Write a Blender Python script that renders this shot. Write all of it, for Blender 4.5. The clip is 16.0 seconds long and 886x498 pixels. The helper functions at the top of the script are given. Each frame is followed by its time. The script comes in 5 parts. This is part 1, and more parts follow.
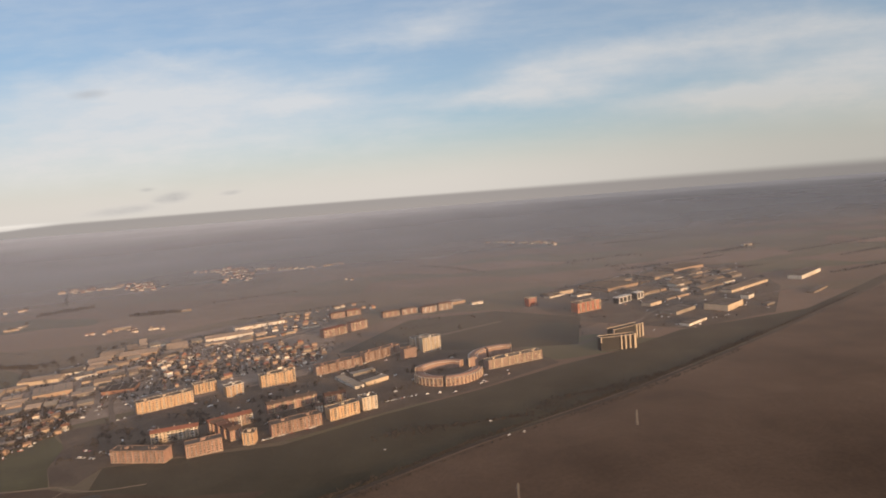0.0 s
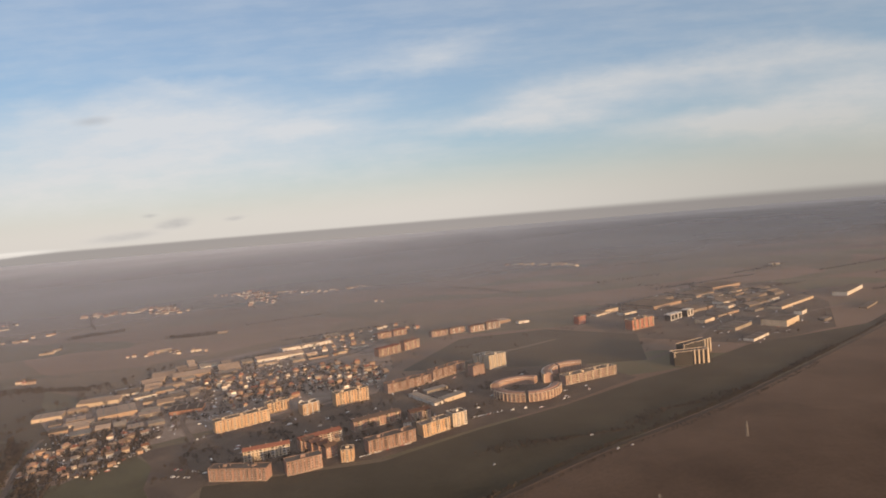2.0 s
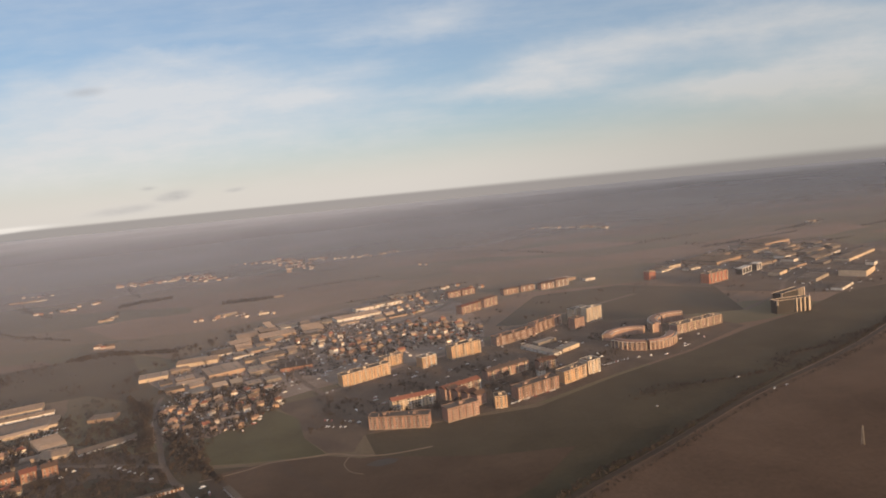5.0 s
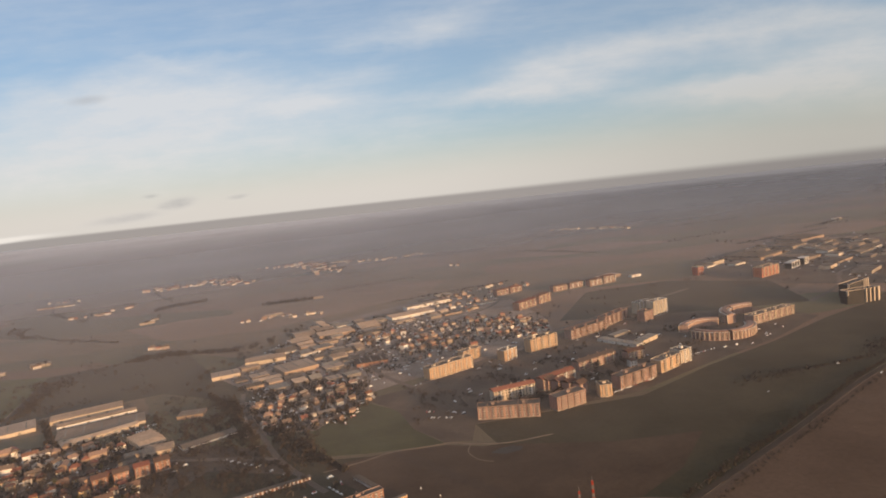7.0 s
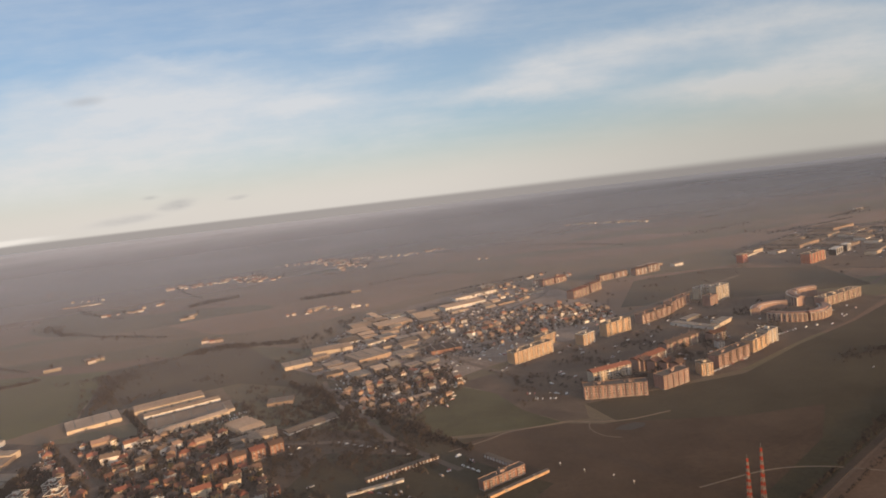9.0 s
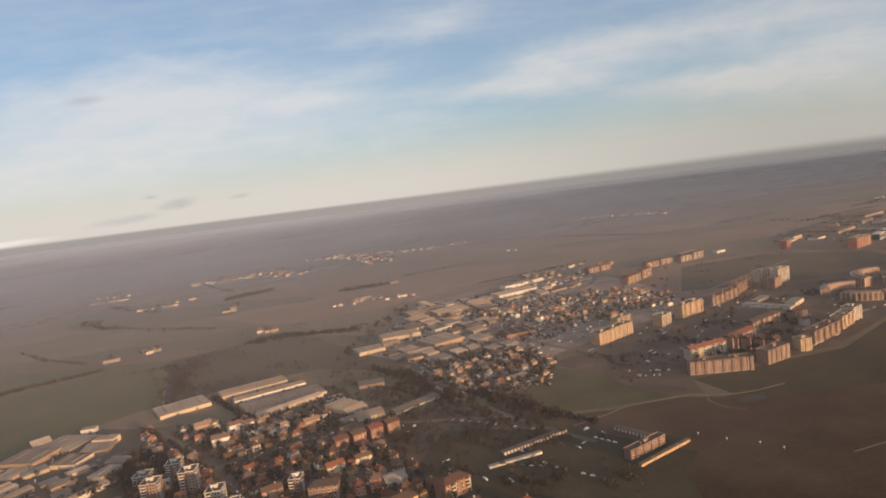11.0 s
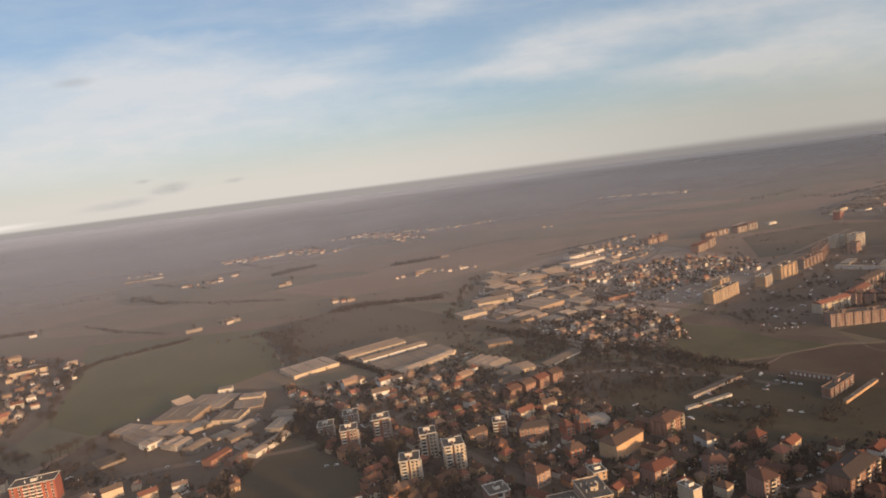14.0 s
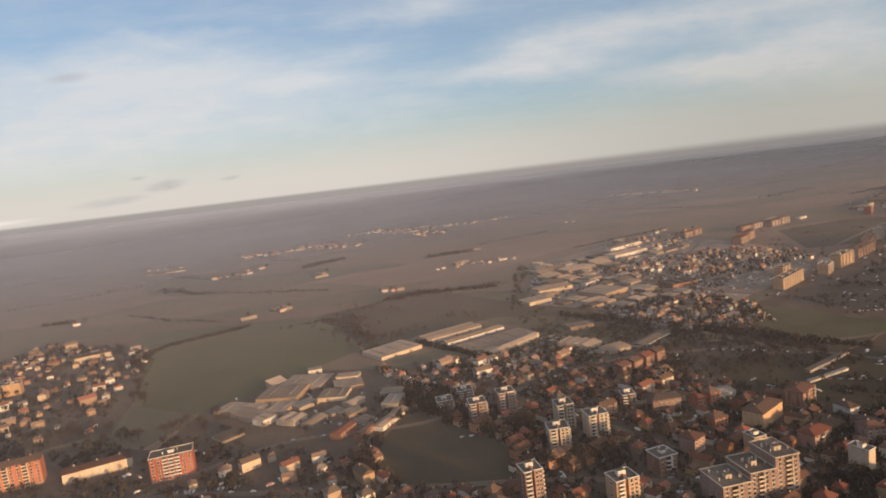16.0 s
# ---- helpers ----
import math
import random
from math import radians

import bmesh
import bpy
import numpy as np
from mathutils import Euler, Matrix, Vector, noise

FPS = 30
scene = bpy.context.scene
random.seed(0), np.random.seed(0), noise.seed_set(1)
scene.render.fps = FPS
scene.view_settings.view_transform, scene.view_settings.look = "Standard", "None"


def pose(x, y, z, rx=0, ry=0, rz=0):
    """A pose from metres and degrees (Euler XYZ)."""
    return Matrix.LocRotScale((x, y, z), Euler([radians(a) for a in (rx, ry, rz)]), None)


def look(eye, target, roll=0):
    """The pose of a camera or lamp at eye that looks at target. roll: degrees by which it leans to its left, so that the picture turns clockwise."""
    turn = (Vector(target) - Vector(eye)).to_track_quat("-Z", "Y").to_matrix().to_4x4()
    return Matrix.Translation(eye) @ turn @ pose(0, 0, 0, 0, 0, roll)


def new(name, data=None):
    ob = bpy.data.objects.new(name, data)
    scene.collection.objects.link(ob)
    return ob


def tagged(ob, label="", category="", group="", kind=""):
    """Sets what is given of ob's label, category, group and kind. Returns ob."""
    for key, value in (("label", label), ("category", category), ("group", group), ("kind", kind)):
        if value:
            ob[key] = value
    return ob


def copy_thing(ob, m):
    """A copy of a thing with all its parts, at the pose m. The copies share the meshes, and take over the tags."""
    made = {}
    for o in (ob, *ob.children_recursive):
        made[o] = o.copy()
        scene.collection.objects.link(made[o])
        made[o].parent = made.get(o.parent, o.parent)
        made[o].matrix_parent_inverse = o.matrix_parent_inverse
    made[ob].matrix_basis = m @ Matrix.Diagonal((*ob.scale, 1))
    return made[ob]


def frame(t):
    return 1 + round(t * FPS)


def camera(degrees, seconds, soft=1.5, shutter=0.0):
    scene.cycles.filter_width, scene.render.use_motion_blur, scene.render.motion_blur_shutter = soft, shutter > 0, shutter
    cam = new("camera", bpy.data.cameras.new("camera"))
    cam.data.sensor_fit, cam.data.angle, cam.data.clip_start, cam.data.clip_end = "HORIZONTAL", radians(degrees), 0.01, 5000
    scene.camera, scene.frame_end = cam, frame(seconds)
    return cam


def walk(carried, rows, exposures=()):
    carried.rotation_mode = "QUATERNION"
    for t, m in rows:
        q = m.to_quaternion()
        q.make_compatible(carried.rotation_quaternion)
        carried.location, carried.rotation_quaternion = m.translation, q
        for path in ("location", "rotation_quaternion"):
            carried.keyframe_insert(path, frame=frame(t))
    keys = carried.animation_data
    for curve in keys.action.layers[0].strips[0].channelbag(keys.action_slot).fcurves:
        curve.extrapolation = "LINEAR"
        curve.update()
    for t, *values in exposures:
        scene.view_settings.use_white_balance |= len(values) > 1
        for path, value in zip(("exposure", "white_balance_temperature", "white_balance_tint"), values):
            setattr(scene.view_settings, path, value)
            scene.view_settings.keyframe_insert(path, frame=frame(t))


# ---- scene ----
cam = camera(69.62, 16.0, 1.75)
PATH = [
    (0.0, 0.00, 0.00, 175.00, 84.496, 4.370, 0.000),
    (0.5, -19.66, 0.99, 173.72, 84.827, 4.664, -0.128),
    (1.0, -39.32, 1.98, 172.45, 85.827, 4.820, -0.187),
    (1.5, -58.97, 2.97, 171.19, 86.724, 4.845, -0.450),
    (2.0, -78.62, 3.96, 169.93, 86.789, 4.665, -0.699),
    (2.5, -98.27, 4.95, 168.67, 85.863, 4.586, -1.045),
    (3.0, -117.92, 5.94, 167.42, 85.112, 4.732, -1.260),
    (3.5, -137.57, 6.93, 166.18, 84.705, 4.918, -1.493),
    (4.0, -157.21, 7.93, 164.94, 83.998, 5.183, -1.658),
    (6.5, -255.41, 12.90, 158.82, 84.505, 5.905, -2.461),
    (7.0, -275.04, 13.89, 157.61, 84.622, 6.033, -2.702),
    (7.5, -294.67, 14.89, 156.41, 84.411, 6.250, -3.034),
    (8.0, -314.30, 15.89, 155.21, 84.422, 6.258, -3.224),
    (8.5, -333.92, 16.89, 154.02, 84.412, 6.409, -3.496),
    (9.0, -353.55, 17.88, 152.83, 84.569, 6.616, -3.627),
    (11.5, -451.63, 22.89, 146.99, 84.247, 7.049, -4.657),
    (12.0, -471.24, 23.89, 145.84, 83.773, 6.863, -4.886),
    (12.5, -490.85, 24.89, 144.70, 82.959, 6.649, -5.264),
    (13.0, -510.46, 25.89, 143.56, 82.307, 6.874, -5.542),
    (13.5, -530.06, 26.90, 142.42, 82.510, 7.014, -5.972),
    (14.0, -549.66, 27.90, 141.29, 83.005, 7.133, -6.323),
    (14.5, -569.26, 28.91, 140.17, 83.234, 6.965, -6.800),
    (15.0, -588.86, 29.91, 139.06, 83.122, 7.027, -7.082),
    (15.5, -608.45, 30.92, 137.94, 83.048, 6.932, -7.420),
    (16.0, -628.04, 31.92, 136.84, 82.983, 6.655, -7.588),
]
walk(cam, [(row[0], pose(*row[1:])) for row in PATH], [(0.0, 0.15, 7170, 12), (16.0, 0.15, 7170, 12)])

# ---- world, sun ----
SUN_AZ, SUN_EL = 38.0, 6.5          # degrees to the right of straight behind, and up
sun_dir = Vector((math.sin(radians(SUN_AZ)) * math.cos(radians(SUN_EL)), -math.cos(radians(SUN_AZ)) * math.cos(radians(SUN_EL)), math.sin(radians(SUN_EL))))
lamp = bpy.data.lights.new("sun", "SUN")
lamp.energy, lamp.angle, lamp.color = 5.0, radians(0.6), (1.0, 0.64, 0.34)
sun = new("sun", lamp)
sun.matrix_world = look(sun_dir * 900, (0, 0, 0))


class Nodes:
    """A short hand for node trees."""

    def __init__(self, tree):
        self.tree = tree
        self.tree.nodes.clear()

    def add(self, kind, **given):
        node = self.tree.nodes.new(kind)
        for key, value in given.items():
            setattr(node, key, value)
        return node

    def link(self, a, b):
        self.tree.links.new(a, b)

    def put(self, socket, value):
        if isinstance(value, (int, float)):
            socket.default_value = value
        elif isinstance(value, tuple):
            socket.default_value = value if len(value) != 3 or socket.type == "VECTOR" else (*value, 1)
        else:
            self.link(value, socket)

    def math(self, op, a, b=0.0, c=None, clamp=False):
        node = self.add("ShaderNodeMath", operation=op, use_clamp=clamp)
        self.put(node.inputs[0], a), self.put(node.inputs[1], b)
        if c is not None:
            self.put(node.inputs[2], c)
        return node.outputs[0]

    def mix(self, fac, a, b, blend="MIX"):
        node = self.add("ShaderNodeMix", data_type="RGBA", blend_type=blend)
        self.put(node.inputs[0], fac), self.put(node.inputs[6], a), self.put(node.inputs[7], b)
        return node.outputs[2]

    def noise(self, vector, scale, detail=4.0, rough=0.55):
        node = self.add("ShaderNodeTexNoise")
        node.inputs["Scale"].default_value, node.inputs["Detail"].default_value, node.inputs["Roughness"].default_value = scale, detail, rough
        self.link(vector, node.inputs["Vector"])
        return node.outputs["Fac"]

    def span(self, value, a, b, lo=0.0, hi=1.0, smooth=True):
        node = self.add("ShaderNodeMapRange", interpolation_type="SMOOTHSTEP" if smooth else "LINEAR")
        for key, v in zip(("From Min", "From Max", "To Min", "To Max"), (a, b, lo, hi)):
            node.inputs[key].default_value = v
        self.put(node.inputs["Value"], value)
        return node.outputs["Result"]

    def mapped(self, vector, turn=0.0, scale=(1, 1, 1), move=(0, 0, 0)):
        node = self.add("ShaderNodeMapping")
        node.inputs["Location"].default_value, node.inputs["Rotation"].default_value, node.inputs["Scale"].default_value = move, (0, 0, radians(turn)), scale
        self.link(vector, node.inputs["Vector"])
        return node.outputs["Vector"]

    def ramp(self, value, stops, constant=False):
        node = self.add("ShaderNodeValToRGB")
        node.color_ramp.interpolation = "CONSTANT" if constant else "LINEAR"
        els = node.color_ramp.elements
        while len(els) < len(stops):
            els.new(0.5)
        for el, (at, col) in zip(els, stops):
            el.position, el.color = at, (*col, 1)
        self.put(node.inputs[0], value)
        return node.outputs[0]


world = bpy.data.worlds.new("sky")
scene.world = world
world.use_nodes = True
n = Nodes(world.node_tree)
ray = n.add("ShaderNodeTexCoord").outputs["Generated"]
sep = n.add("ShaderNodeSeparateXYZ")
n.link(ray, sep.inputs[0])
X, Y, Z = sep.outputs
sky = n.add("ShaderNodeTexSky", sky_type="NISHITA", sun_disc=False, sun_elevation=radians(SUN_EL), sun_rotation=radians(180 - SUN_AZ), air_density=1.0, dust_density=0.4, ozone_density=4.0)
clear = n.mix(1.0, sky.outputs[0], (0.210, 0.196, 0.200), "MULTIPLY")
# a thin even veil over the clear sky; the cloud itself is a sheet of its own, further down
across = n.math("DIVIDE", X, n.math("MAXIMUM", Y, 0.02))
cloudy = n.mix(0.48, clear, (0.375, 0.445, 0.52))
FAR_LOW, FAR_HIGH = (0.350, 0.328, 0.324), (0.318, 0.306, 0.312)
# bright dust band low over the land, then the haze in which the far land ends
band = n.span(Z, 0.0, 0.11, 1.0, 0.0)
pale = n.mix(n.span(across, -0.1, 0.75), (0.64, 0.63, 0.625), (0.44, 0.445, 0.435))
low = n.mix(n.math("MULTIPLY", band, 0.85), cloudy, pale)
far = n.mix(n.span(Z, -0.040, -0.012), FAR_LOW, FAR_HIGH)
far = n.mix(n.span(across, -0.1, 0.8), far, (0.238, 0.232, 0.237))
edge = n.math("SUBTRACT", Z, n.span(across, 0.0, 0.8, -0.0098, -0.0072))
# the hazy half of the sky round the low sun is brighter and warmer
toward = n.add("ShaderNodeVectorMath", operation="DOT_PRODUCT")
n.link(ray, toward.inputs[0])
toward.inputs[1].default_value = tuple(sun_dir)
glare = n.span(toward.outputs["Value"], 0.0, 0.95)
low = n.mix(n.math("MULTIPLY", glare, n.span(Z, -0.01, 0.05)), low, (0.54, 0.44, 0.35), "ADD")
out = n.mix(n.span(n.math("DIVIDE", edge, n.span(across, -0.2, 0.8, 0.9, 2.6)), -0.0028, 0.0028), far, low)
back = n.add("ShaderNodeBackground")
n.link(out, back.inputs[0])
n.link(back.outputs[0], n.add("ShaderNodeOutputWorld").inputs[0])


# ---- materials ----
def material(name, col, col2=None, rough=0.85, coarse=0.06, fine=1.5, vary=0.15, metal=0.0, spec=0.06, bump=0.0, palette=None, island=False, streaks=0.0):
    """Paint, render, tile or metal: two scales of mottling, a shade of its own for every object, or a palette to choose from."""
    m = bpy.data.materials.new(name)
    m.use_nodes = True
    k = Nodes(m.node_tree)
    place = k.add("ShaderNodeNewGeometry").outputs["Position"]
    chance = k.add("ShaderNodeNewGeometry").outputs["Random Per Island"] if island else k.add("ShaderNodeObjectInfo").outputs["Random"]
    base = k.ramp(chance, palette, True) if palette else k.mix(k.span(k.noise(place, coarse, 3), 0.35, 0.65), col, col2 or tuple(0.8 * c for c in col))
    grain = k.noise(place, fine, 5, 0.65)
    base = k.mix(1.0, base, k.ramp(grain, [(0.25, (0.72, 0.71, 0.70)), (0.75, (1.12, 1.12, 1.12))]), "MULTIPLY")
    if streaks:
        runs = k.noise(k.mapped(place, 0, (0.9, 0.9, 0.10)), 1.0, 3, 0.6)
        base = k.mix(streaks, base, k.mix(1.0, base, k.ramp(runs, [(0.34, (0.50, 0.46, 0.45)), (0.52, (0.95, 0.95, 0.95)), (0.66, (1.32, 1.36, 1.40))]), "MULTIPLY"))
    turn = k.add("ShaderNodeHueSaturation")
    k.link(base, turn.inputs["Color"])
    jolt = k.math("FRACT", k.math("MULTIPLY", chance, 37.3))
    k.link(k.math("MULTIPLY_ADD", jolt, 2 * vary, 1 - vary), turn.inputs["Value"])
    sh = k.add("ShaderNodeBsdfPrincipled")
    k.link(turn.outputs[0], sh.inputs["Base Color"])
    sh.inputs["Metallic"].default_value, sh.inputs["Specular IOR Level"].default_value = metal, spec
    k.link(k.span(grain, 0.2, 0.8, rough - 0.08, min(1.0, rough + 0.08), False), sh.inputs["Roughness"])
    if bump:
        b = k.add("ShaderNodeBump")
        b.inputs["Strength"].default_value, b.inputs["Distance"].default_value = bump, 0.1
        k.link(grain, b.inputs["Height"]), k.link(b.outputs[0], sh.inputs["Normal"])
    k.link(sh.outputs[0], k.add("ShaderNodeOutputMaterial").inputs[0])
    return m


def glass(name, col=(0.03, 0.035, 0.045), rough=0.12):
    m = material(name, col, None, rough + 0.08, vary=0.35, spec=0.35)
    return m


def land(name, tones, cell, turn, size, mottle=0.5, fine=0.35):
    """Farmed land: parcels with furrows and damp patches."""
    m = bpy.data.materials.new(name)
    m.use_nodes = True
    k = Nodes(m.node_tree)
    place = k.add("ShaderNodeNewGeometry").outputs["Position"]
    bent = k.add("ShaderNodeVectorMath", operation="ADD")
    wob = k.add("ShaderNodeTexNoise")
    wob.inputs["Scale"].default_value = 0.006
    k.link(place, wob.inputs["Vector"])
    amp = k.add("ShaderNodeVectorMath", operation="SCALE")
    amp.inputs["Scale"].default_value = 70.0
    k.link(wob.outputs["Color"], amp.inputs[0]), k.link(place, bent.inputs[0]), k.link(amp.outputs[0], bent.inputs[1])
    cells = k.add("ShaderNodeTexVoronoi")
    cells.inputs["Scale"].default_value = 1.0
    k.link(k.mapped(bent.outputs[0], turn, (1 / cell[0], 1 / cell[1], 0)), cells.inputs["Vector"])
    pick = k.add("ShaderNodeSeparateColor")
    k.link(cells.outputs["Color"], pick.inputs[0])
    base = k.ramp(pick.outputs[0], tones)
    damp = k.noise(place, size, 5, 0.6)
    base = k.mix(mottle, base, k.ramp(damp, [(0.3, tuple(0.42 * c for c in tones[0][1])), (0.7, tuple(1.25 * c for c in tones[-1][1]))]))
    grain = k.noise(place, fine, 6, 0.7)
    base = k.mix(1.0, base, k.ramp(grain, [(0.25, (0.80, 0.80, 0.80)), (0.75, (1.16, 1.16, 1.16))]), "MULTIPLY")
    sh = k.add("ShaderNodeBsdfPrincipled")
    k.link(base, sh.inputs["Base Color"])
    sh.inputs["Roughness"].default_value, sh.inputs["Specular IOR Level"].default_value = 1.0, 0.05
    k.link(sh.outputs[0], k.add("ShaderNodeOutputMaterial").inputs[0])
    return m


M = {
    "ground": land("farmland", [(0.0, (0.120, 0.084, 0.060)), (0.22, (0.225, 0.146, 0.102)), (0.38, (0.118, 0.122, 0.066)), (0.55, (0.086, 0.094, 0.052)), (0.70, (0.150, 0.126, 0.080)), (0.84, (0.285, 0.188, 0.134)), (1.0, (0.190, 0.130, 0.092))], (300, 120), 28, 0.004, 0.40),
    "plough": land("ploughed_earth", [(0.0, (0.110, 0.073, 0.051)), (1.0, (0.142, 0.093, 0.064))], (160, 90), 35, 0.01, 0.5),
    "meadow": land("winter_grass", [(0.0, (0.058, 0.050, 0.031)), (1.0, (0.077, 0.063, 0.040))], (120, 60), 30, 0.012, 0.5),
    "fallow": land("fallow_earth", [(0.0, (0.080, 0.053, 0.037)), (0.5, (0.070, 0.052, 0.035)), (1.0, (0.096, 0.063, 0.043))], (90, 40), 24, 0.02, 0.5),
    "lawn": land("winter_lawn", [(0.0, (0.066, 0.069, 0.034)), (1.0, (0.092, 0.086, 0.045))], (80, 50), 30, 0.02, 0.5),
    "green": land("young_crop", [(0.0, (0.078, 0.088, 0.036)), (1.0, (0.108, 0.108, 0.050))], (200, 90), 30, 0.01, 0.4),
    "town": land("town_soil", [(0.0, (0.088, 0.066, 0.050)), (1.0, (0.125, 0.092, 0.068))], (40, 30), 20, 0.03, 0.5),
    "yard": land("trodden_yards", [(0.0, (0.19, 0.140, 0.108)), (0.5, (0.25, 0.19, 0.150)), (1.0, (0.30, 0.235, 0.19))], (26, 18), 27, 0.04, 0.45),
    "asphalt": material("asphalt", (0.125, 0.096, 0.076), (0.145, 0.112, 0.090), 0.9, 0.05, 0.8),
    "gravel": material("gravel_path", (0.21, 0.160, 0.118), (0.17, 0.130, 0.096), 0.95, 0.1, 0.9),
    "rails": material("rusty_ballast", (0.082, 0.062, 0.047), (0.068, 0.052, 0.040), 0.95, 0.05, 0.7),
    "water": material("pond_water", (0.045, 0.038, 0.03), None, 0.55, spec=0.12),
    "tan": material("tan_render", (0.352, 0.242, 0.198), (0.282, 0.198, 0.163), vary=0.08, streaks=0.30),
    "clay": material("clay_render", (0.361, 0.228, 0.182), (0.292, 0.185, 0.15), vary=0.08, streaks=0.35),
    "yellow": material("yellow_render", (0.57, 0.373, 0.225), (0.488, 0.322, 0.198), vary=0.06, streaks=0.28),
    "cream": material("cream_render", (0.60, 0.49, 0.375), (0.52, 0.43, 0.33), vary=0.08, streaks=0.25),
    "white": material("white_render", (0.70, 0.66, 0.60), (0.60, 0.57, 0.52), vary=0.08, streaks=0.4),
    "orange": material("orange_render", (0.52, 0.205, 0.125), (0.46, 0.18, 0.115), vary=0.08, streaks=0.4),
    "red": material("red_brick", (0.42, 0.140, 0.098), (0.36, 0.12, 0.085), vary=0.08, streaks=0.3),
    "brick": material("brown_brick", (0.33, 0.18, 0.13), (0.27, 0.15, 0.11), vary=0.12, streaks=0.6),
    "concrete": material("grey_concrete", (0.32, 0.28, 0.235), (0.25, 0.22, 0.185), vary=0.1),
    "dark": material("dark_cladding", (0.050, 0.047, 0.045), (0.042, 0.040, 0.038), 0.7),
    "pane": glass("window_glass", (0.055, 0.052, 0.05), 0.2),
    "frame": material("white_frame", (0.70, 0.66, 0.60), None, 0.6),
    "flat": material("felt_roof", (0.17, 0.14, 0.115), (0.13, 0.108, 0.09), 0.98, 0.05, 0.5, vary=0.2, spec=0.05),
    "sheet": material("roof_sheeting", (0.43, 0.325, 0.245), (0.33, 0.25, 0.19), 0.9, 0.03, 0.4, vary=0.3, spec=0.06),
    "bark": material("bark", (0.11, 0.085, 0.06), None, 0.95),
    "shedwall": material("shed_cladding", (0.6, 0.55, 0.47), None, 0.7, palette=[(0.0, (0.40, 0.32, 0.25)), (0.25, (0.66, 0.60, 0.52)), (0.36, (0.26, 0.21, 0.17)), (0.6, (0.36, 0.26, 0.19)), (0.8, (0.19, 0.17, 0.155)), (0.92, (0.55, 0.47, 0.38))], vary=0.1),
    "twigs": material("bare_twigs", (0.070, 0.056, 0.045), (0.055, 0.045, 0.037), 1.0, 0.05, 1.0, vary=0.3, spec=0.05),
    "leaf": material("evergreen_leaf", (0.080, 0.080, 0.042), (0.062, 0.064, 0.034), 0.95, 0.05, 1.0, vary=0.3, spec=0.08),
    "paint": material("car_paint", (0.5, 0.5, 0.5), None, 0.3, palette=[(0.0, (0.72, 0.71, 0.69)), (0.4, (0.40, 0.41, 0.42)), (0.6, (0.10, 0.11, 0.13)), (0.75, (0.30, 0.05, 0.04)), (0.85, (0.78, 0.77, 0.74))], spec=0.5),
    "rubber": material("rubber", (0.02, 0.02, 0.02)),
    "mastred": material("mast_red", (0.45, 0.07, 0.04), None, 0.6),
    "steel": material("galvanised_steel", (0.24, 0.23, 0.22), None, 0.6, metal=0.3),
}
TILES = [(0.0, (0.200, 0.080, 0.056)), (0.2, (0.130, 0.072, 0.054)), (0.45, (0.255, 0.108, 0.074)), (0.55, (0.112, 0.062, 0.047)), (0.75, (0.165, 0.106, 0.079)), (0.9, (0.105, 0.080, 0.068))]
FADED = [(0.0, (0.276, 0.121, 0.086)), (0.25, (0.253, 0.172, 0.132)), (0.5, (0.172, 0.127, 0.098)), (0.75, (0.299, 0.241, 0.196)), (0.9, (0.230, 0.115, 0.075))]
WORN = [(0.0, (0.50, 0.40, 0.30)), (0.2, (0.70, 0.65, 0.57)), (0.42, (0.34, 0.23, 0.16)), (0.6, (0.78, 0.74, 0.68)), (0.75, (0.42, 0.30, 0.22))]
RENDER = [(0.0, (0.44, 0.31, 0.20)), (0.2, (0.60, 0.51, 0.39)), (0.32, (0.38, 0.20, 0.115)), (0.5, (0.48, 0.33, 0.17)), (0.64, (0.31, 0.155, 0.10)), (0.82, (0.72, 0.68, 0.60)), (0.9, (0.40, 0.26, 0.19))]
for key, island in (("tiles", False), ("many_tiles", True)):
    M[key] = material(key, (0.2, 0.1, 0.07), None, 0.9, 0.05, 1.2, vary=0.3, palette=FADED if island else TILES, island=island)
for key, island in (("house", False), ("many_houses", True)):
    M[key] = material(key, (0.5, 0.4, 0.3), None, 0.85, vary=0.2, palette=WORN if island else RENDER, island=island)
M["pale_houses"] = material("pale_houses", (0.5, 0.4, 0.3), None, 0.85, vary=0.2, island=True, palette=[(0.0, (0.40, 0.32, 0.28)), (0.3, (0.58, 0.52, 0.47)), (0.55, (0.34, 0.24, 0.20)), (0.75, (0.68, 0.64, 0.60))])
M["many_twigs"] = material("many_twigs", (0.064, 0.052, 0.043), (0.048, 0.040, 0.034), 1.0, 0.05, 1.0, vary=0.3, spec=0.05, island=True)
M["many_cars"] = material("many_cars", (0.5, 0.5, 0.5), None, 0.4, palette=[(0.0, (0.72, 0.71, 0.69)), (0.4, (0.40, 0.41, 0.42)), (0.6, (0.10, 0.11, 0.13)), (0.75, (0.30, 0.08, 0.06)), (0.85, (0.78, 0.77, 0.74))], spec=0.4, island=True)


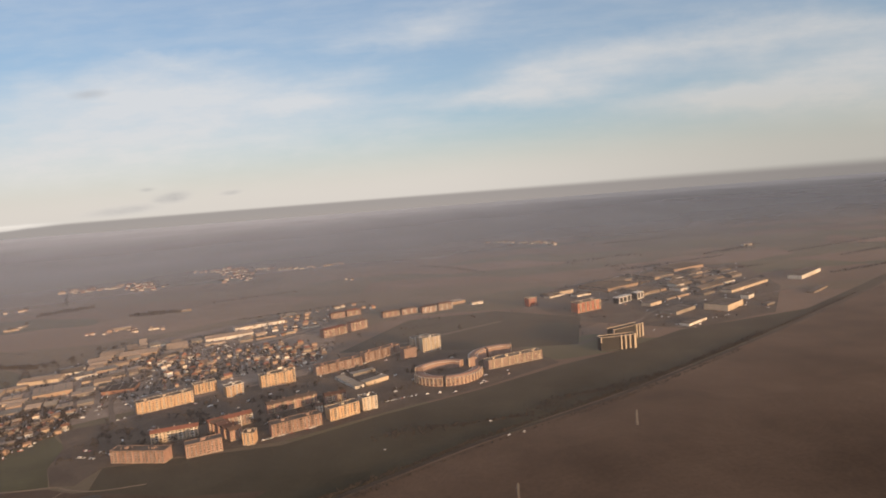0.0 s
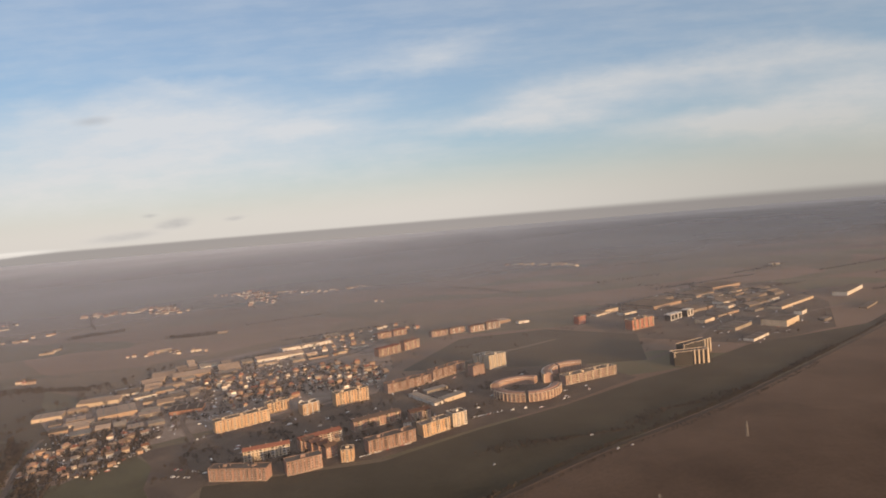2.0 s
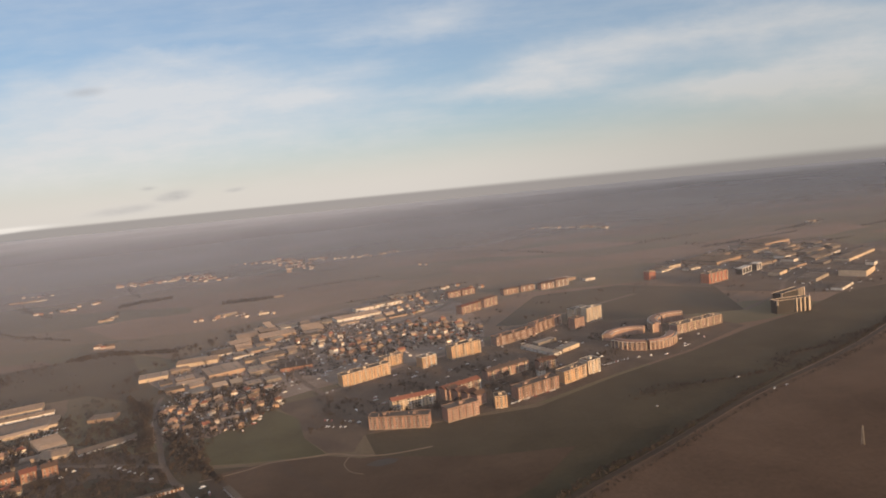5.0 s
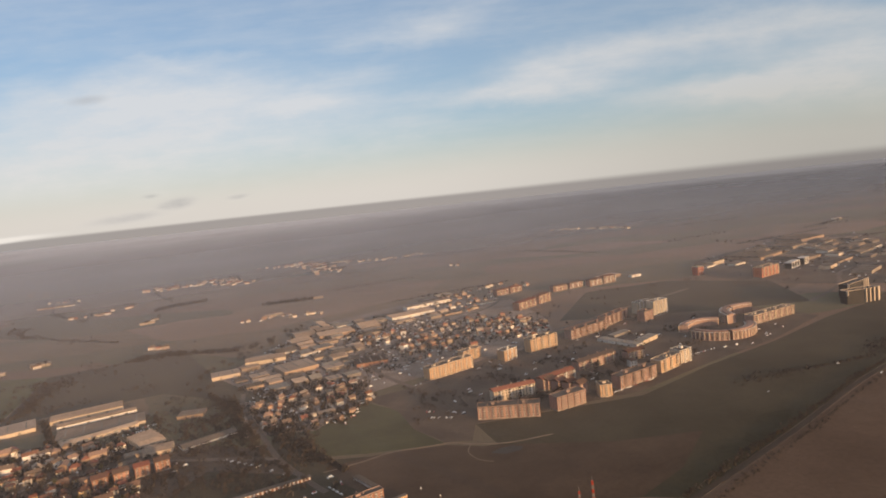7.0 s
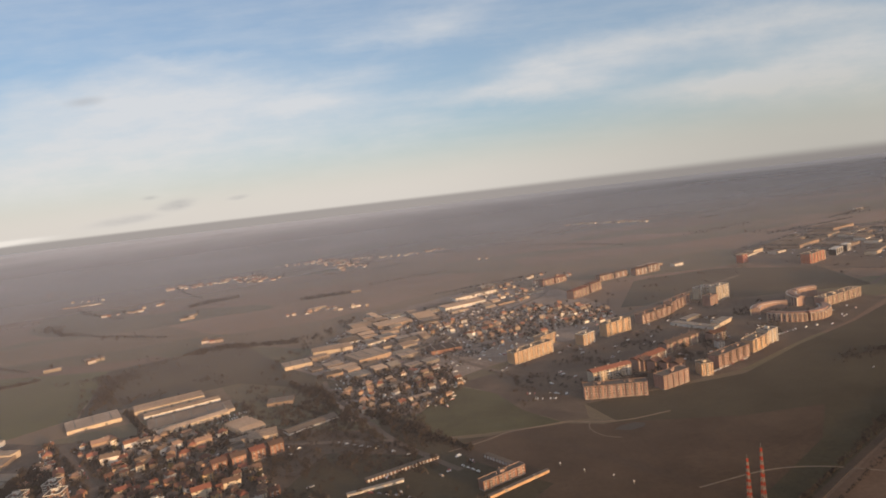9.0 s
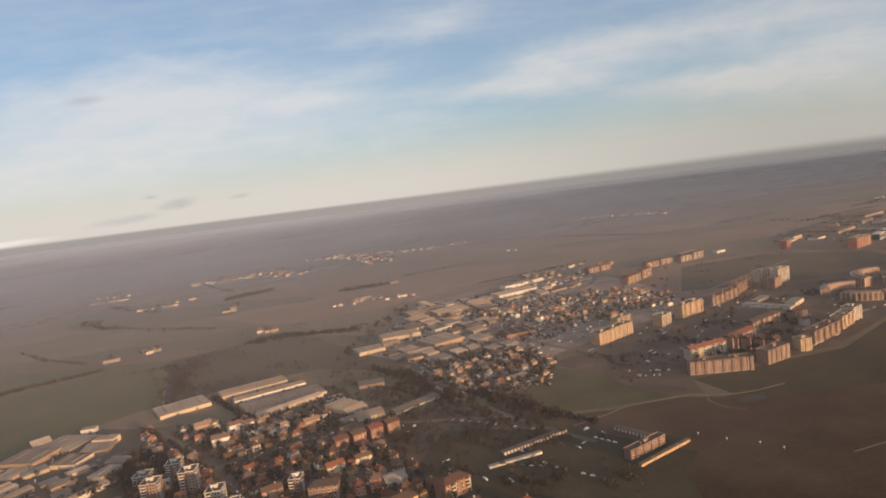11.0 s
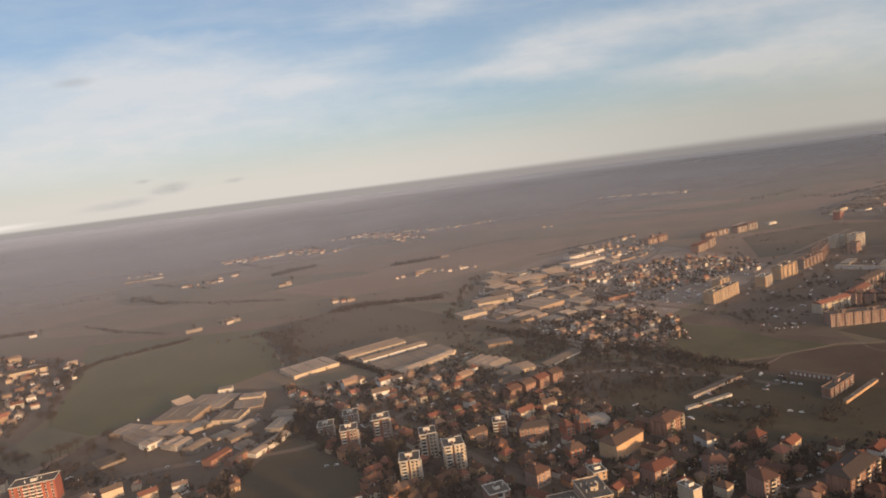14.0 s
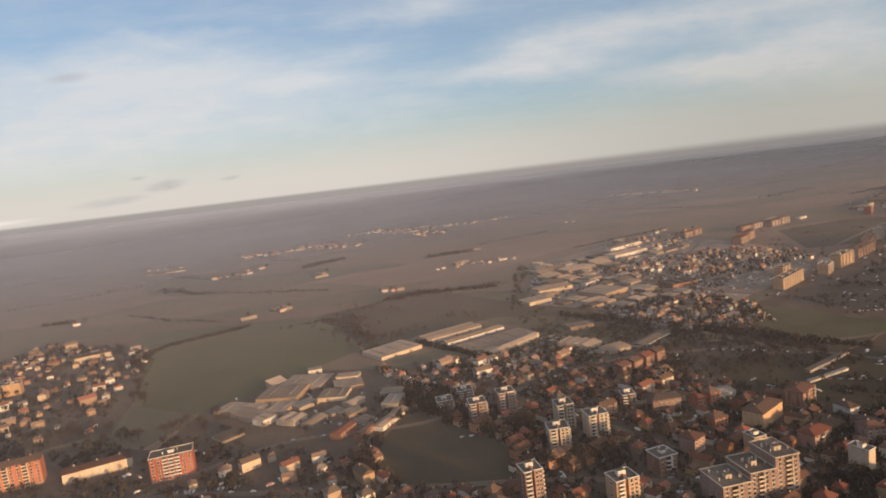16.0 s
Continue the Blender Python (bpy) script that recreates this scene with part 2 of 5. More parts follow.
# ---- building kit ----
class Geo:
    """Gathers boxes, prisms and polygons for one mesh."""

    def __init__(self):
        self.v, self.f, self.m = [], [], []

    def face(self, pts, mat=0):
        i = len(self.v)
        self.v += [tuple(p) for p in pts]
        self.f.append(tuple(range(i, i + len(pts))))
        self.m.append(mat)

    def prism(self, poly, z0, z1, mat=0, top=None):
        self.face([(x, y, z1) for x, y in poly], mat if top is None else top)
        self.face([(x, y, z0) for x, y in reversed(poly)], mat)
        for (ax, ay), (bx, by) in zip(poly, poly[1:] + poly[:1]):
            self.face([(ax, ay, z0), (bx, by, z0), (bx, by, z1), (ax, ay, z1)], mat)
        return self

    def box(self, x0, y0, z0, x1, y1, z1, mat=0, top=None):
        return self.prism([(x0, y0), (x1, y0), (x1, y1), (x0, y1)], z0, z1, mat, top)

    def rod(self, a, b, r, mat=0, sides=4, r2=None):
        a, b = Vector(a), Vector(b)
        d = (b - a).normalized()
        u = d.orthogonal().normalized()
        w = d.cross(u)
        r2 = r if r2 is None else r2
        lo = [a + (u * math.cos(t) + w * math.sin(t)) * r for t in (2 * math.pi * i / sides for i in range(sides))]
        hi = [b + (u * math.cos(t) + w * math.sin(t)) * r2 for t in (2 * math.pi * i / sides for i in range(sides))]
        for i in range(sides):
            j = (i + 1) % sides
            self.face([lo[i], lo[j], hi[j], hi[i]], mat)
        self.face(hi, mat), self.face(lo[::-1], mat)
        return self

    def mesh(self, name, *mats):
        me = bpy.data.meshes.new(name)
        me.from_pydata(self.v, [], self.f)
        for k in mats:
            me.materials.append(M[k])
        me.polygons.foreach_set("material_index", self.m)
        me.update()
        return me


def part(name, data, parent, m=None, label=""):
    """One mesh object under a thing or a part."""
    ob = new(name, data)
    ob.parent = parent
    if m is not None:
        ob.matrix_basis = m
    return tagged(ob, label)


def thing(name, m, label, category, group="", kind=""):
    ob = new(name)
    ob.empty_display_size = 0.5
    ob.matrix_basis = m
    return tagged(ob, label, category, group, kind)


LAID = []       # flat pieces of the setting: plan and height


def ground_z(x, y):
    return max([z for poly, z in LAID if inside(x, y, poly)] or [0.0])


TAKEN = []      # ground plans already built on: centre, axes, half sizes


def take(x, y, length, depth, ang, spare=1.0):
    c, s = math.cos(radians(ang)), math.sin(radians(ang))
    TAKEN.append((x + c * length / 2 - s * depth / 2, y + s * length / 2 + c * depth / 2, c, s, length / 2 + spare, depth / 2 + spare))


OPEN = [[(-636, 351), (-622, 381), (-610, 389), (-596, 364), (-580, 342), (-570, 315), (-577, 295), (-576, 283), (-627, 302), (-635, 325)]]     # plots kept clear of houses and trees


def is_free(x, y, r=0.0):
    if any(inside(x, y, poly) for poly in OPEN):
        return False
    for cx, cy, c, s, a, b in TAKEN:
        dx, dy = x - cx, y - cy
        if abs(dx * c + dy * s) < a + r and abs(dy * c - dx * s) < b + r:
            return False
    return True


def inside(x, y, poly):
    hit = False
    for (ax, ay), (bx, by) in zip(poly, poly[1:] + poly[:1]):
        if (ay > y) != (by > y) and x < (bx - ax) * (y - ay) / (by - ay) + ax:
            hit = not hit
    return hit


STOREY = 1.75
window_mesh = Geo().box(-0.58, -0.04, 0, 0.58, 0.06, 1.15, 0).box(-0.52, -0.06, 0.06, -0.02, -0.02, 1.09, 1).box(0.02, -0.06, 0.06, 0.52, -0.02, 1.09, 1).box(-0.64, -0.16, -0.09, 0.64, 0.02, 0.0, 0).mesh("window", "frame", "pane")
tall_mesh = Geo().box(-0.62, -0.05, 0, 0.62, 0.06, 1.42, 0).box(-0.55, -0.07, 0.06, -0.03, -0.03, 1.36, 1).box(0.03, -0.07, 0.06, 0.55, -0.03, 1.36, 1).mesh("window", "frame", "pane")
loggia_mesh = Geo().box(-0.80, -0.03, 0, 0.80, 0.04, 0.84, 1).box(-0.86, -0.16, -0.10, 0.86, 0.02, 0.0, 0).box(-0.04, -0.06, 0, 0.04, 0.02, 0.84, 0).mesh("loggia", "frame", "pane")
BALCONY = {}


def balcony_mesh(tone):
    if tone not in BALCONY:
        g = Geo().box(-1.2, -0.95, 0, 1.2, 0.02, 0.12, 0).box(-1.2, -0.95, 0.12, 1.2, -0.88, 0.70, 0).box(-1.2, -0.88, 0.12, -1.13, 0.02, 0.70, 0).box(1.13, -0.88, 0.12, 1.2, 0.02, 0.70, 0)
        BALCONY[tone] = g.box(-1.05, -0.03, 0.12, 1.05, 0.03, 1.55, 1).mesh("balcony", tone, "pane")
    return BALCONY[tone]


def flat_roof(root, length, depth, h, tone="concrete", heads=1, rnd=random):
    g = Geo().box(-0.25, -0.25, h, length + 0.25, depth + 0.25, h + 0.18, 1)
    for a in ((-0.25, -0.25, length + 0.25, -0.02), (-0.25, depth + 0.02, length + 0.25, depth + 0.25), (-0.25, -0.02, -0.02, depth + 0.02), (length + 0.02, -0.02, length + 0.25, depth + 0.02)):
        g.box(a[0], a[1], h + 0.18, a[2], a[3], h + 0.55, 0)
    top = part("roof", g.mesh("roof", tone, "flat"), root)
    for i in range(heads):
        x = length * (i + 0.5) / heads
        w = 1.0 + 0.5 * rnd.random()
        part("stair_head", Geo().box(x - w, depth * 0.35, h + 0.18, x + w, depth * 0.35 + 2.2, h + 1.5 + rnd.random() * 0.6, 0, 1).box(x - 0.3, depth * 0.35 + 2.4, h + 0.18, x + 0.25, depth * 0.35 + 2.9, h + 2.0, 0).mesh("stair_head", tone, "flat"), top)
        for q in range(2):
            px, py = x + rnd.uniform(2.0, 4.5) * (1 if q else -1), depth * rnd.uniform(0.15, 0.8)
            if 0.4 < px < length - 0.9:
                part("vent_stack", Geo().box(px, py, h + 0.18, px + 0.5, py + 0.5, h + 0.9 + rnd.random() * 0.5).box(px - 0.06, py - 0.06, h + 1.4, px + 0.56, py + 0.56, h + 1.5).mesh("vent_stack", tone), top)


def pitched(g, x0, y0, x1, y1, z, rise, over=0.35, hip=0.0, mat=0):
    """A roof over a rectangle, ridge along x, with eaves, a thickness and gables or hips."""
    x0, y0, x1, y1 = x0 - over, y0 - over, x1 + over, y1 + over
    ym, t = (y0 + y1) / 2, 0.14
    a, b = (x0 + hip, ym, z + rise), (x1 - hip, ym, z + rise)
    g.face([(x0, y0, z), (x1, y0, z), b, a], mat), g.face([(x1, y1, z), (x0, y1, z), a, b], mat)
    g.face([(x1, y0, z), (x1, y1, z), b], mat), g.face([(x0, y1, z), (x0, y0, z), a], mat)
    g.box(x0, y0, z - t, x1, y1, z - 0.004, mat)


def slab(x, y, length, ang, h, depth=9.0, tone="tan", trim="white", roof="flat", style="mixed", label="", group="", seed=1, windows=True, rise=1.6, name="apartment_block", category="apartment block"):
    """A block of flats; (x, y) is the front corner at its low-x end, ang the run of the front."""
    rnd = random.Random(seed)
    take(x, y, length, depth, ang)
    root = thing(name, pose(x, y, 0, 0, 0, ang), label, category, group)
    g = Geo().box(0, 0, -0.5, length, depth, h, 0)
    g.box(-0.06, -0.06, -0.5, length + 0.06, depth + 0.06, 0.7, 1)
    bays = max(2, round(length / 2.9))
    step = length / bays
    floors = max(2, round((h - 0.6) / STOREY))
    rising = (h - 0.7) / floors
    part("wall", g.mesh("wall", tone, "concrete"), root)
    if roof == "flat":
        flat_roof(root, length, depth, h, trim, max(1, int(length / 14)), rnd)
    else:
        g = Geo()
        pitched(g, 0, 0, length, depth, h + 0.15, rise, 0.5, 0.0 if roof == "gable" else depth * 0.4)
        top = part("roof", g.mesh("roof", "tiles"), root)
        for i in range(max(1, int(length / 9))):
            cx = length * (i + 0.5) / max(1, int(length / 9))
            part("chimney", Geo().box(cx - 0.35, depth * 0.6, h + 0.3, cx + 0.35, depth * 0.6 + 0.6, h + rise + 0.7).mesh("chimney", tone), top)
    for i in range(bays):
        mid = (i + 0.5) * step
        kind = style if style != "mixed" else ("balcony" if i % 3 == 1 else "window")
        if kind == "stripes":
            kind = "bay" if i % 2 else "window"
            if kind == "bay":
                part("bay", Geo().box(mid - step * 0.34, -0.6, -0.3, mid + step * 0.34, 0.01, h + 0.55, 0).mesh("bay", trim), root, None, "projecting bay of balconies")
        if kind == "centre":
            kind = "balcony" if abs(i - (bays - 1) / 2) < 1.1 else "window"
        if kind == "balcony" and style != "centre":
            part("pier", Geo().box(mid + step / 2 - 0.2, -0.8, 0, mid + step / 2 + 0.2, 0.01, h - 0.1).mesh("pier", trim), root)
        if windows:
            for j in range(floors):
                z = 0.75 + j * rising
                if kind == "balcony" and j:
                    part("balcony", balcony_mesh(trim), root, pose(mid, -0.01, z))
                elif kind == "bay":
                    part("loggia", loggia_mesh, root, pose(mid, -0.61, z + 0.5))
                else:
                    part("window", window_mesh, root, pose(mid, -0.01, z + 0.35))
    return root


def arc_block(cx, cy, r, a0, a1, h, depth, tone, label, group=""):
    """A curved block of flats round (cx, cy) between two angles, with fins and set-back top floor."""
    root = thing("curved_block", pose(cx, cy, 0), label, "apartment block", group)
    count = max(6, round(abs(a1 - a0) / 7))
    angles = [radians(a0 + (a1 - a0) * i / count) for i in range(count + 1)]

    def ring(ra, rb, z0, z1, mats):
        g = Geo()
        for p, q in zip(angles, angles[1:]):
            quad = [(ra * math.cos(p), ra * math.sin(p)), (rb * math.cos(p), rb * math.sin(p)), (rb * math.cos(q), rb * math.sin(q)), (ra * math.cos(q), ra * math.sin(q))]
            g.prism(quad if a1 > a0 else quad[::-1], z0, z1, 0, 1)
        return g.mesh("wall", *mats)

    part("wall", ring(r - depth, r, -0.5, h, (tone, "sheet")), root)
    part("parapet", ring(r - 0.3, r + 0.25, h, h + 0.2, ("white", "white")), root)
    part("parapet", ring(r - depth - 0.25, r - depth + 0.3, h, h + 0.2, ("white", "white")), root)
    part("top_floor", ring(r - depth * 0.75, r - depth * 0.25, h, h + 1.1, (tone, "tan")), root)
    for i, p in enumerate(angles):
        take(cx + (r - depth / 2) * math.cos(p) - depth / 2, cy + (r - depth / 2) * math.sin(p) - depth / 2, depth, depth, 0)
        if i < count:
            q = (p + angles[i + 1]) / 2
            for j in range(4):
                part("window", tall_mesh, root, pose((r * 0.998) * math.cos(q), (r * 0.998) * math.sin(q), 0.9 + j * h / 4.4, 0, 0, math.degrees(q) + 90))
        part("pier", Geo().box(-0.3, -0.5, -0.3, 0.3, 0.3, h + 0.2).mesh("pier", "cream"), root, pose(r * math.cos(p), r * math.sin(p), 0, 0, 0, math.degrees(p) + 90))
    return root


def shed(x, y, length, ang, h, depth, roof="flat", ribs=3, label="", group="", seed=1, wall="shedwall", top="sheet"):
    """An industrial hall; (x, y) is the front corner at its low-x end."""
    rnd = random.Random(seed)
    take(x, y, length, depth, ang)
    root = thing("industrial_hall", pose(x, y, 0, 0, 0, ang), label or "low industrial hall with pale walls and sheeted roof", "industrial hall", group)
    body = part("wall", Geo().box(0, 0, -0.5, length, depth, h).mesh("wall", wall), root)
    g, lights = Geo(), []
    if roof == "flat":
        g.box(-0.15, -0.15, h, length + 0.15, depth + 0.15, h + 0.25, 0)
        for i in range(ribs):
            cx = length * (i + 0.5) / ribs
            lights.append(Geo().box(cx - 0.5, depth * 0.15, h + 0.25, cx + 0.5, depth * 0.85, h + 0.55).mesh("rooflight", "concrete"))
    elif roof == "saw":
        w = depth / ribs
        for i in range(ribs):
            y0 = i * w
            g.face([(0, y0, h), (length, y0, h), (length, y0 + w, h + w * 0.28), (0, y0 + w, h + w * 0.28)], 0)
            g.face([(length, y0 + w, h), (0, y0 + w, h), (0, y0 + w, h + w * 0.28), (length, y0 + w, h + w * 0.28)], 1)
            g.face([(length, y0, h), (length, y0 + w, h), (length, y0 + w, h + w * 0.28)], 1)
            g.face([(0, y0 + w, h), (0, y0, h), (0, y0 + w, h + w * 0.28)], 1)
    else:
        w = depth / ribs
        for i in range(ribs):
            pitched(g, 0, i * w, length, (i + 1) * w, h + 0.15, w * 0.13, 0.05)
    cover = part("roof", g.mesh("roof", top, wall), root)
    for data in lights:
        part("rooflight", data, cover)
    for i in range(max(1, int(length / 14))):
        cx = (i + 0.3 + 0.4 * rnd.random()) * length / max(1, int(length / 14))
        part("gate", Geo().box(cx - 1.1, -0.12, 0, cx + 1.1, 0.02, min(2.4, h * 0.75)).mesh("gate", "concrete"), body)
    return root


def tower(x, y, w, ang, h, d=11.0, tone="cream", trim="white", label="", group="", seed=1):
    """A tower of flats: two wings with a recess between, balconies round one corner, tanks on the roof."""
    rnd = random.Random(seed)
    take(x, y, w, d, ang)
    root = thing("tower_block", pose(x, y, 0, 0, 0, ang), label, "apartment tower", group)
    a, b = w * 0.42, w * 0.52
    part("wing", Geo().box(0, 0.6, -0.5, a, d, h - 0.5).mesh("wing", tone), root)
    part("wing", Geo().box(b, 0, -0.5, w, d - 0.8, h).mesh("wing", tone), root)
    part("stair_core", Geo().box(a, 1.8, -0.5, b, d - 1.5, h + 0.9).mesh("stair_core", "brick" if tone != "white" else "concrete"), root)
    for x0, y0, x1, y1, z in ((0, 0.6, a, d, h - 0.5), (b, 0, w, d - 0.8, h)):
        g = Geo().box(x0 - 0.25, y0 - 0.25, z, x1 + 0.25, y1 + 0.25, z + 0.22, 1)
        g.box(x0 - 0.25, y0 - 0.25, z + 0.22, x1 + 0.25, y0, z + 0.6, 0).box(x0 - 0.25, y1, z + 0.22, x1 + 0.25, y1 + 0.25, z + 0.6, 0).box(x0 - 0.25, y0, z + 0.22, x0, y1, z + 0.6, 0).box(x1, y0, z + 0.22, x1 + 0.25, y1, z + 0.6, 0)
        part("roof", g.mesh("roof", trim, "flat"), root)
    lift = part("lift_house", Geo().box(a - 1.2, d * 0.4, h, b + 1.2, d * 0.4 + 2.4, h + 2.2, 0, 1).mesh("lift_house", trim, "flat"), root)
    part("aerial", Geo().rod((w * 0.6, d * 0.5, h), (w * 0.6, d * 0.5, h + 2.4), 0.05).rod((w * 0.6 - 0.4, d * 0.5, h + 2.1), (w * 0.6 + 0.4, d * 0.5, h + 2.1), 0.03).mesh("aerial", "steel"), lift)
    floors = round(h / STOREY)
    for j in range(floors):
        z = 0.5 + j * (h - 0.6) / floors
        for mid in (a * 0.5,):
            part("balcony", balcony_mesh(trim), root, pose(mid, 0.59, z))
        part("window", window_mesh, root, pose(b + (w - b) * 0.3, -0.01, z + 0.35))
        part("window", window_mesh, root, pose(b + (w - b) * 0.72, -0.01, z + 0.35))
        part("corner_balcony", balcony_mesh(trim), root, pose(w - 0.01, 2.0, z, 0, 0, 90))
        part("window", window_mesh, root, pose(w + 0.01, d * 0.6, z + 0.35, 0, 0, 90))
        part("window", window_mesh, root, pose(-0.01, d * 0.5, z + 0.35, 0, 0, -90))
    return root


def sheet(name, poly, z, mat, label, thick=0.25):
    """A flat piece of the setting: its top lies at z."""
    c = Geo().prism(poly, z - thick, z)
    LAID.append((poly, z))
    return tagged(new(name, c.mesh(name, mat)), label, name.split("_")[0], kind="structure")


def strip(name, pts, width, z, mat, label):
    """A road, track or path along a line."""
    line = [Vector(p) for p in pts]
    fine = []
    for i in range(len(line) - 1):
        p0, p1, p2, p3 = line[max(i - 1, 0)], line[i], line[i + 1], line[min(i + 2, len(line) - 1)]
        for k in range(6):
            t = k / 6
            fine.append(0.5 * ((2 * p1) + (p2 - p0) * t + (2 * p0 - 5 * p1 + 4 * p2 - p3) * t * t + (3 * p1 - p0 - 3 * p2 + p3) * t ** 3))
    fine.append(line[-1])
    g, sides = Geo(), []
    for i, p in enumerate(fine):
        d = (fine[min(i + 1, len(fine) - 1)] - fine[max(i - 1, 0)]).normalized()
        nrm = Vector((-d.y, d.x)) * width / 2
        sides.append((p + nrm, p - nrm))
        if i:
            q = (fine[i] + fine[i - 1]) / 2
            ln = (fine[i] - fine[i - 1]).length
            a = math.degrees(math.atan2((fine[i] - fine[i - 1]).y, (fine[i] - fine[i - 1]).x))
            c, s = math.cos(radians(a)), math.sin(radians(a))
            take(q.x - c * ln / 2 + s * width / 2, q.y - s * ln / 2 - c * width / 2, ln, width, a, 0.3)
    for (a, b), (c, d) in zip(sides, sides[1:]):
        quad = [tuple(b), tuple(d), tuple(c), tuple(a)]
        g.prism(quad, z - 0.3, z)
        LAID.append((quad, z))
    return tagged(new(name, g.mesh(name, mat)), label, name.split("_")[0], kind="structure")


# ---- land ----
g = Geo()
g.face([(-7000, -1500, 0), (7000, -1500, 0), (7000, 9000, 0), (-7000, 9000, 0)])
tagged(new("ground", g.mesh("ground", "ground")), "flat brown winter farmland reaching to the hazy horizon", "ground", kind="structure")
sheet("field_plough", [(-292, 170), (1000, 170), (1000, 1200), (900, 1117), (640, 902), (380, 687), (146, 505), (16, 421), (-74, 354), (-207, 259)], 0.06, "plough", "bare dark brown ploughed field beside the railway")
sheet("field_green", [(-883, 751), (-690, 709), (-643, 548), (-717, 474), (-752, 448), (-796, 482), (-830, 600)], 0.06, "green", "dark green field of young crop behind the halls")
sheet("plot_carpark", [(-330, 505), (-296, 520), (-248, 508), (-250, 428), (-255, 399), (-272, 401), (-292, 430), (-303, 468)], 0.085, "town", "dark rough ground and car park beside the flats")
sheet("field_park", [(-365, 441), (-332, 500), (-303, 470), (-292, 430), (-272, 399), (-321, 398), (-353, 402)], 0.08, "lawn", "dark green grass of a small park")
sheet("field_meadow", [(-250, 425), (-130, 442), (-60, 490), (20, 535), (100, 590), (160, 622), (250, 690), (420, 745), (640, 930), (900, 1145), (900, 1123), (640, 908), (380, 693), (146, 511), (16, 427), (-74, 360), (-207, 265), (-306, 176), (-345, 176), (-336, 290), (-325, 330), (-345, 385), (-240, 388)], 0.05, "meadow", "dull olive meadow between flats and railway")
sheet("field_verge", [(-372, 441), (-350, 396), (-300, 391), (-318, 330), (-330, 335), (-350, 372), (-400, 430)], 0.045, "meadow", "dull grass verge beside the park")
sheet("plot_scrub", [(-440, 350), (-420, 400), (-352, 376), (-319, 330), (-333, 232), (-350, 272), (-400, 300)], 0.06, "meadow", "dull rough grass round the garages")
sheet("field_fallow", [(-344, 384), (-321, 392), (-304, 396), (-270, 396), (-250, 388), (-225, 384), (-170, 372), (-120, 372), (-150, 330), (-207, 285), (-262, 240), (-300, 232), (-318, 262), (-312, 306), (-296, 322), (-318, 344), (-333, 362)], 0.075, "fallow", "reddish brown fallow field beyond the gravel path")
sheet("field_common", [(-130, 700), (20, 670), (130, 660), (160, 790), (60, 870), (-60, 850)], 0.05, "meadow", "olive common behind the blocks of flats")
sheet("field_strip", [(-640, 545), (-520, 590), (-440, 540), (-400, 520), (-480, 620), (-560, 760), (-690, 709)], 0.05, "meadow", "olive field behind the long halls")
sheet("plot_town", [(-672, 492), (-560, 480), (-487, 470), (-400, 430), (-350, 372), (-330, 300), (-330, 215), (-480, 190), (-640, 240), (-720, 330), (-760, 395), (-740, 450)], 0.04, "town", "dark gardens and yards of the town")
sheet("plot_yards", [(-760, 395), (-745, 462), (-690, 512), (-640, 490), (-612, 425), (-600, 380), (-640, 330), (-700, 285), (-860, 285), (-1000, 330), (-1010, 420), (-900, 400), (-820, 425)], 0.022, "town", "dark yards and rough ground round the works")
sheet("field_clearing", OPEN[0], 0.065, "meadow", "open brown grass plot inside the town")
sheet("plot_estate", [(-290, 425), (-250, 426), (-130, 450), (-60, 495), (20, 540), (100, 600), (60, 680), (-60, 700), (-150, 640), (-230, 600), (-290, 530)], 0.03, "town", "dark lawns and yards between blocks of flats")
sheet("plot_works", [(-490, 615), (-452, 705), (-418, 835), (-260, 945), (-160, 870), (-140, 720), (-150, 620), (-300, 540), (-335, 515), (-345, 450), (-410, 450), (-440, 560)], 0.035, "yard", "dark yards among workshops and houses")
sheet("plot_village", [(-1010, 700), (-972, 760), (-835, 660), (-815, 590), (-800, 440), (-900, 400), (-1010, 420)], 0.03, "town", "dark gardens of the village")
sheet("plot_park", [(110, 900), (160, 1010), (390, 1160), (520, 1140), (470, 900), (380, 740), (260, 690), (140, 780)], 0.03, "town", "dark yards of the business park")


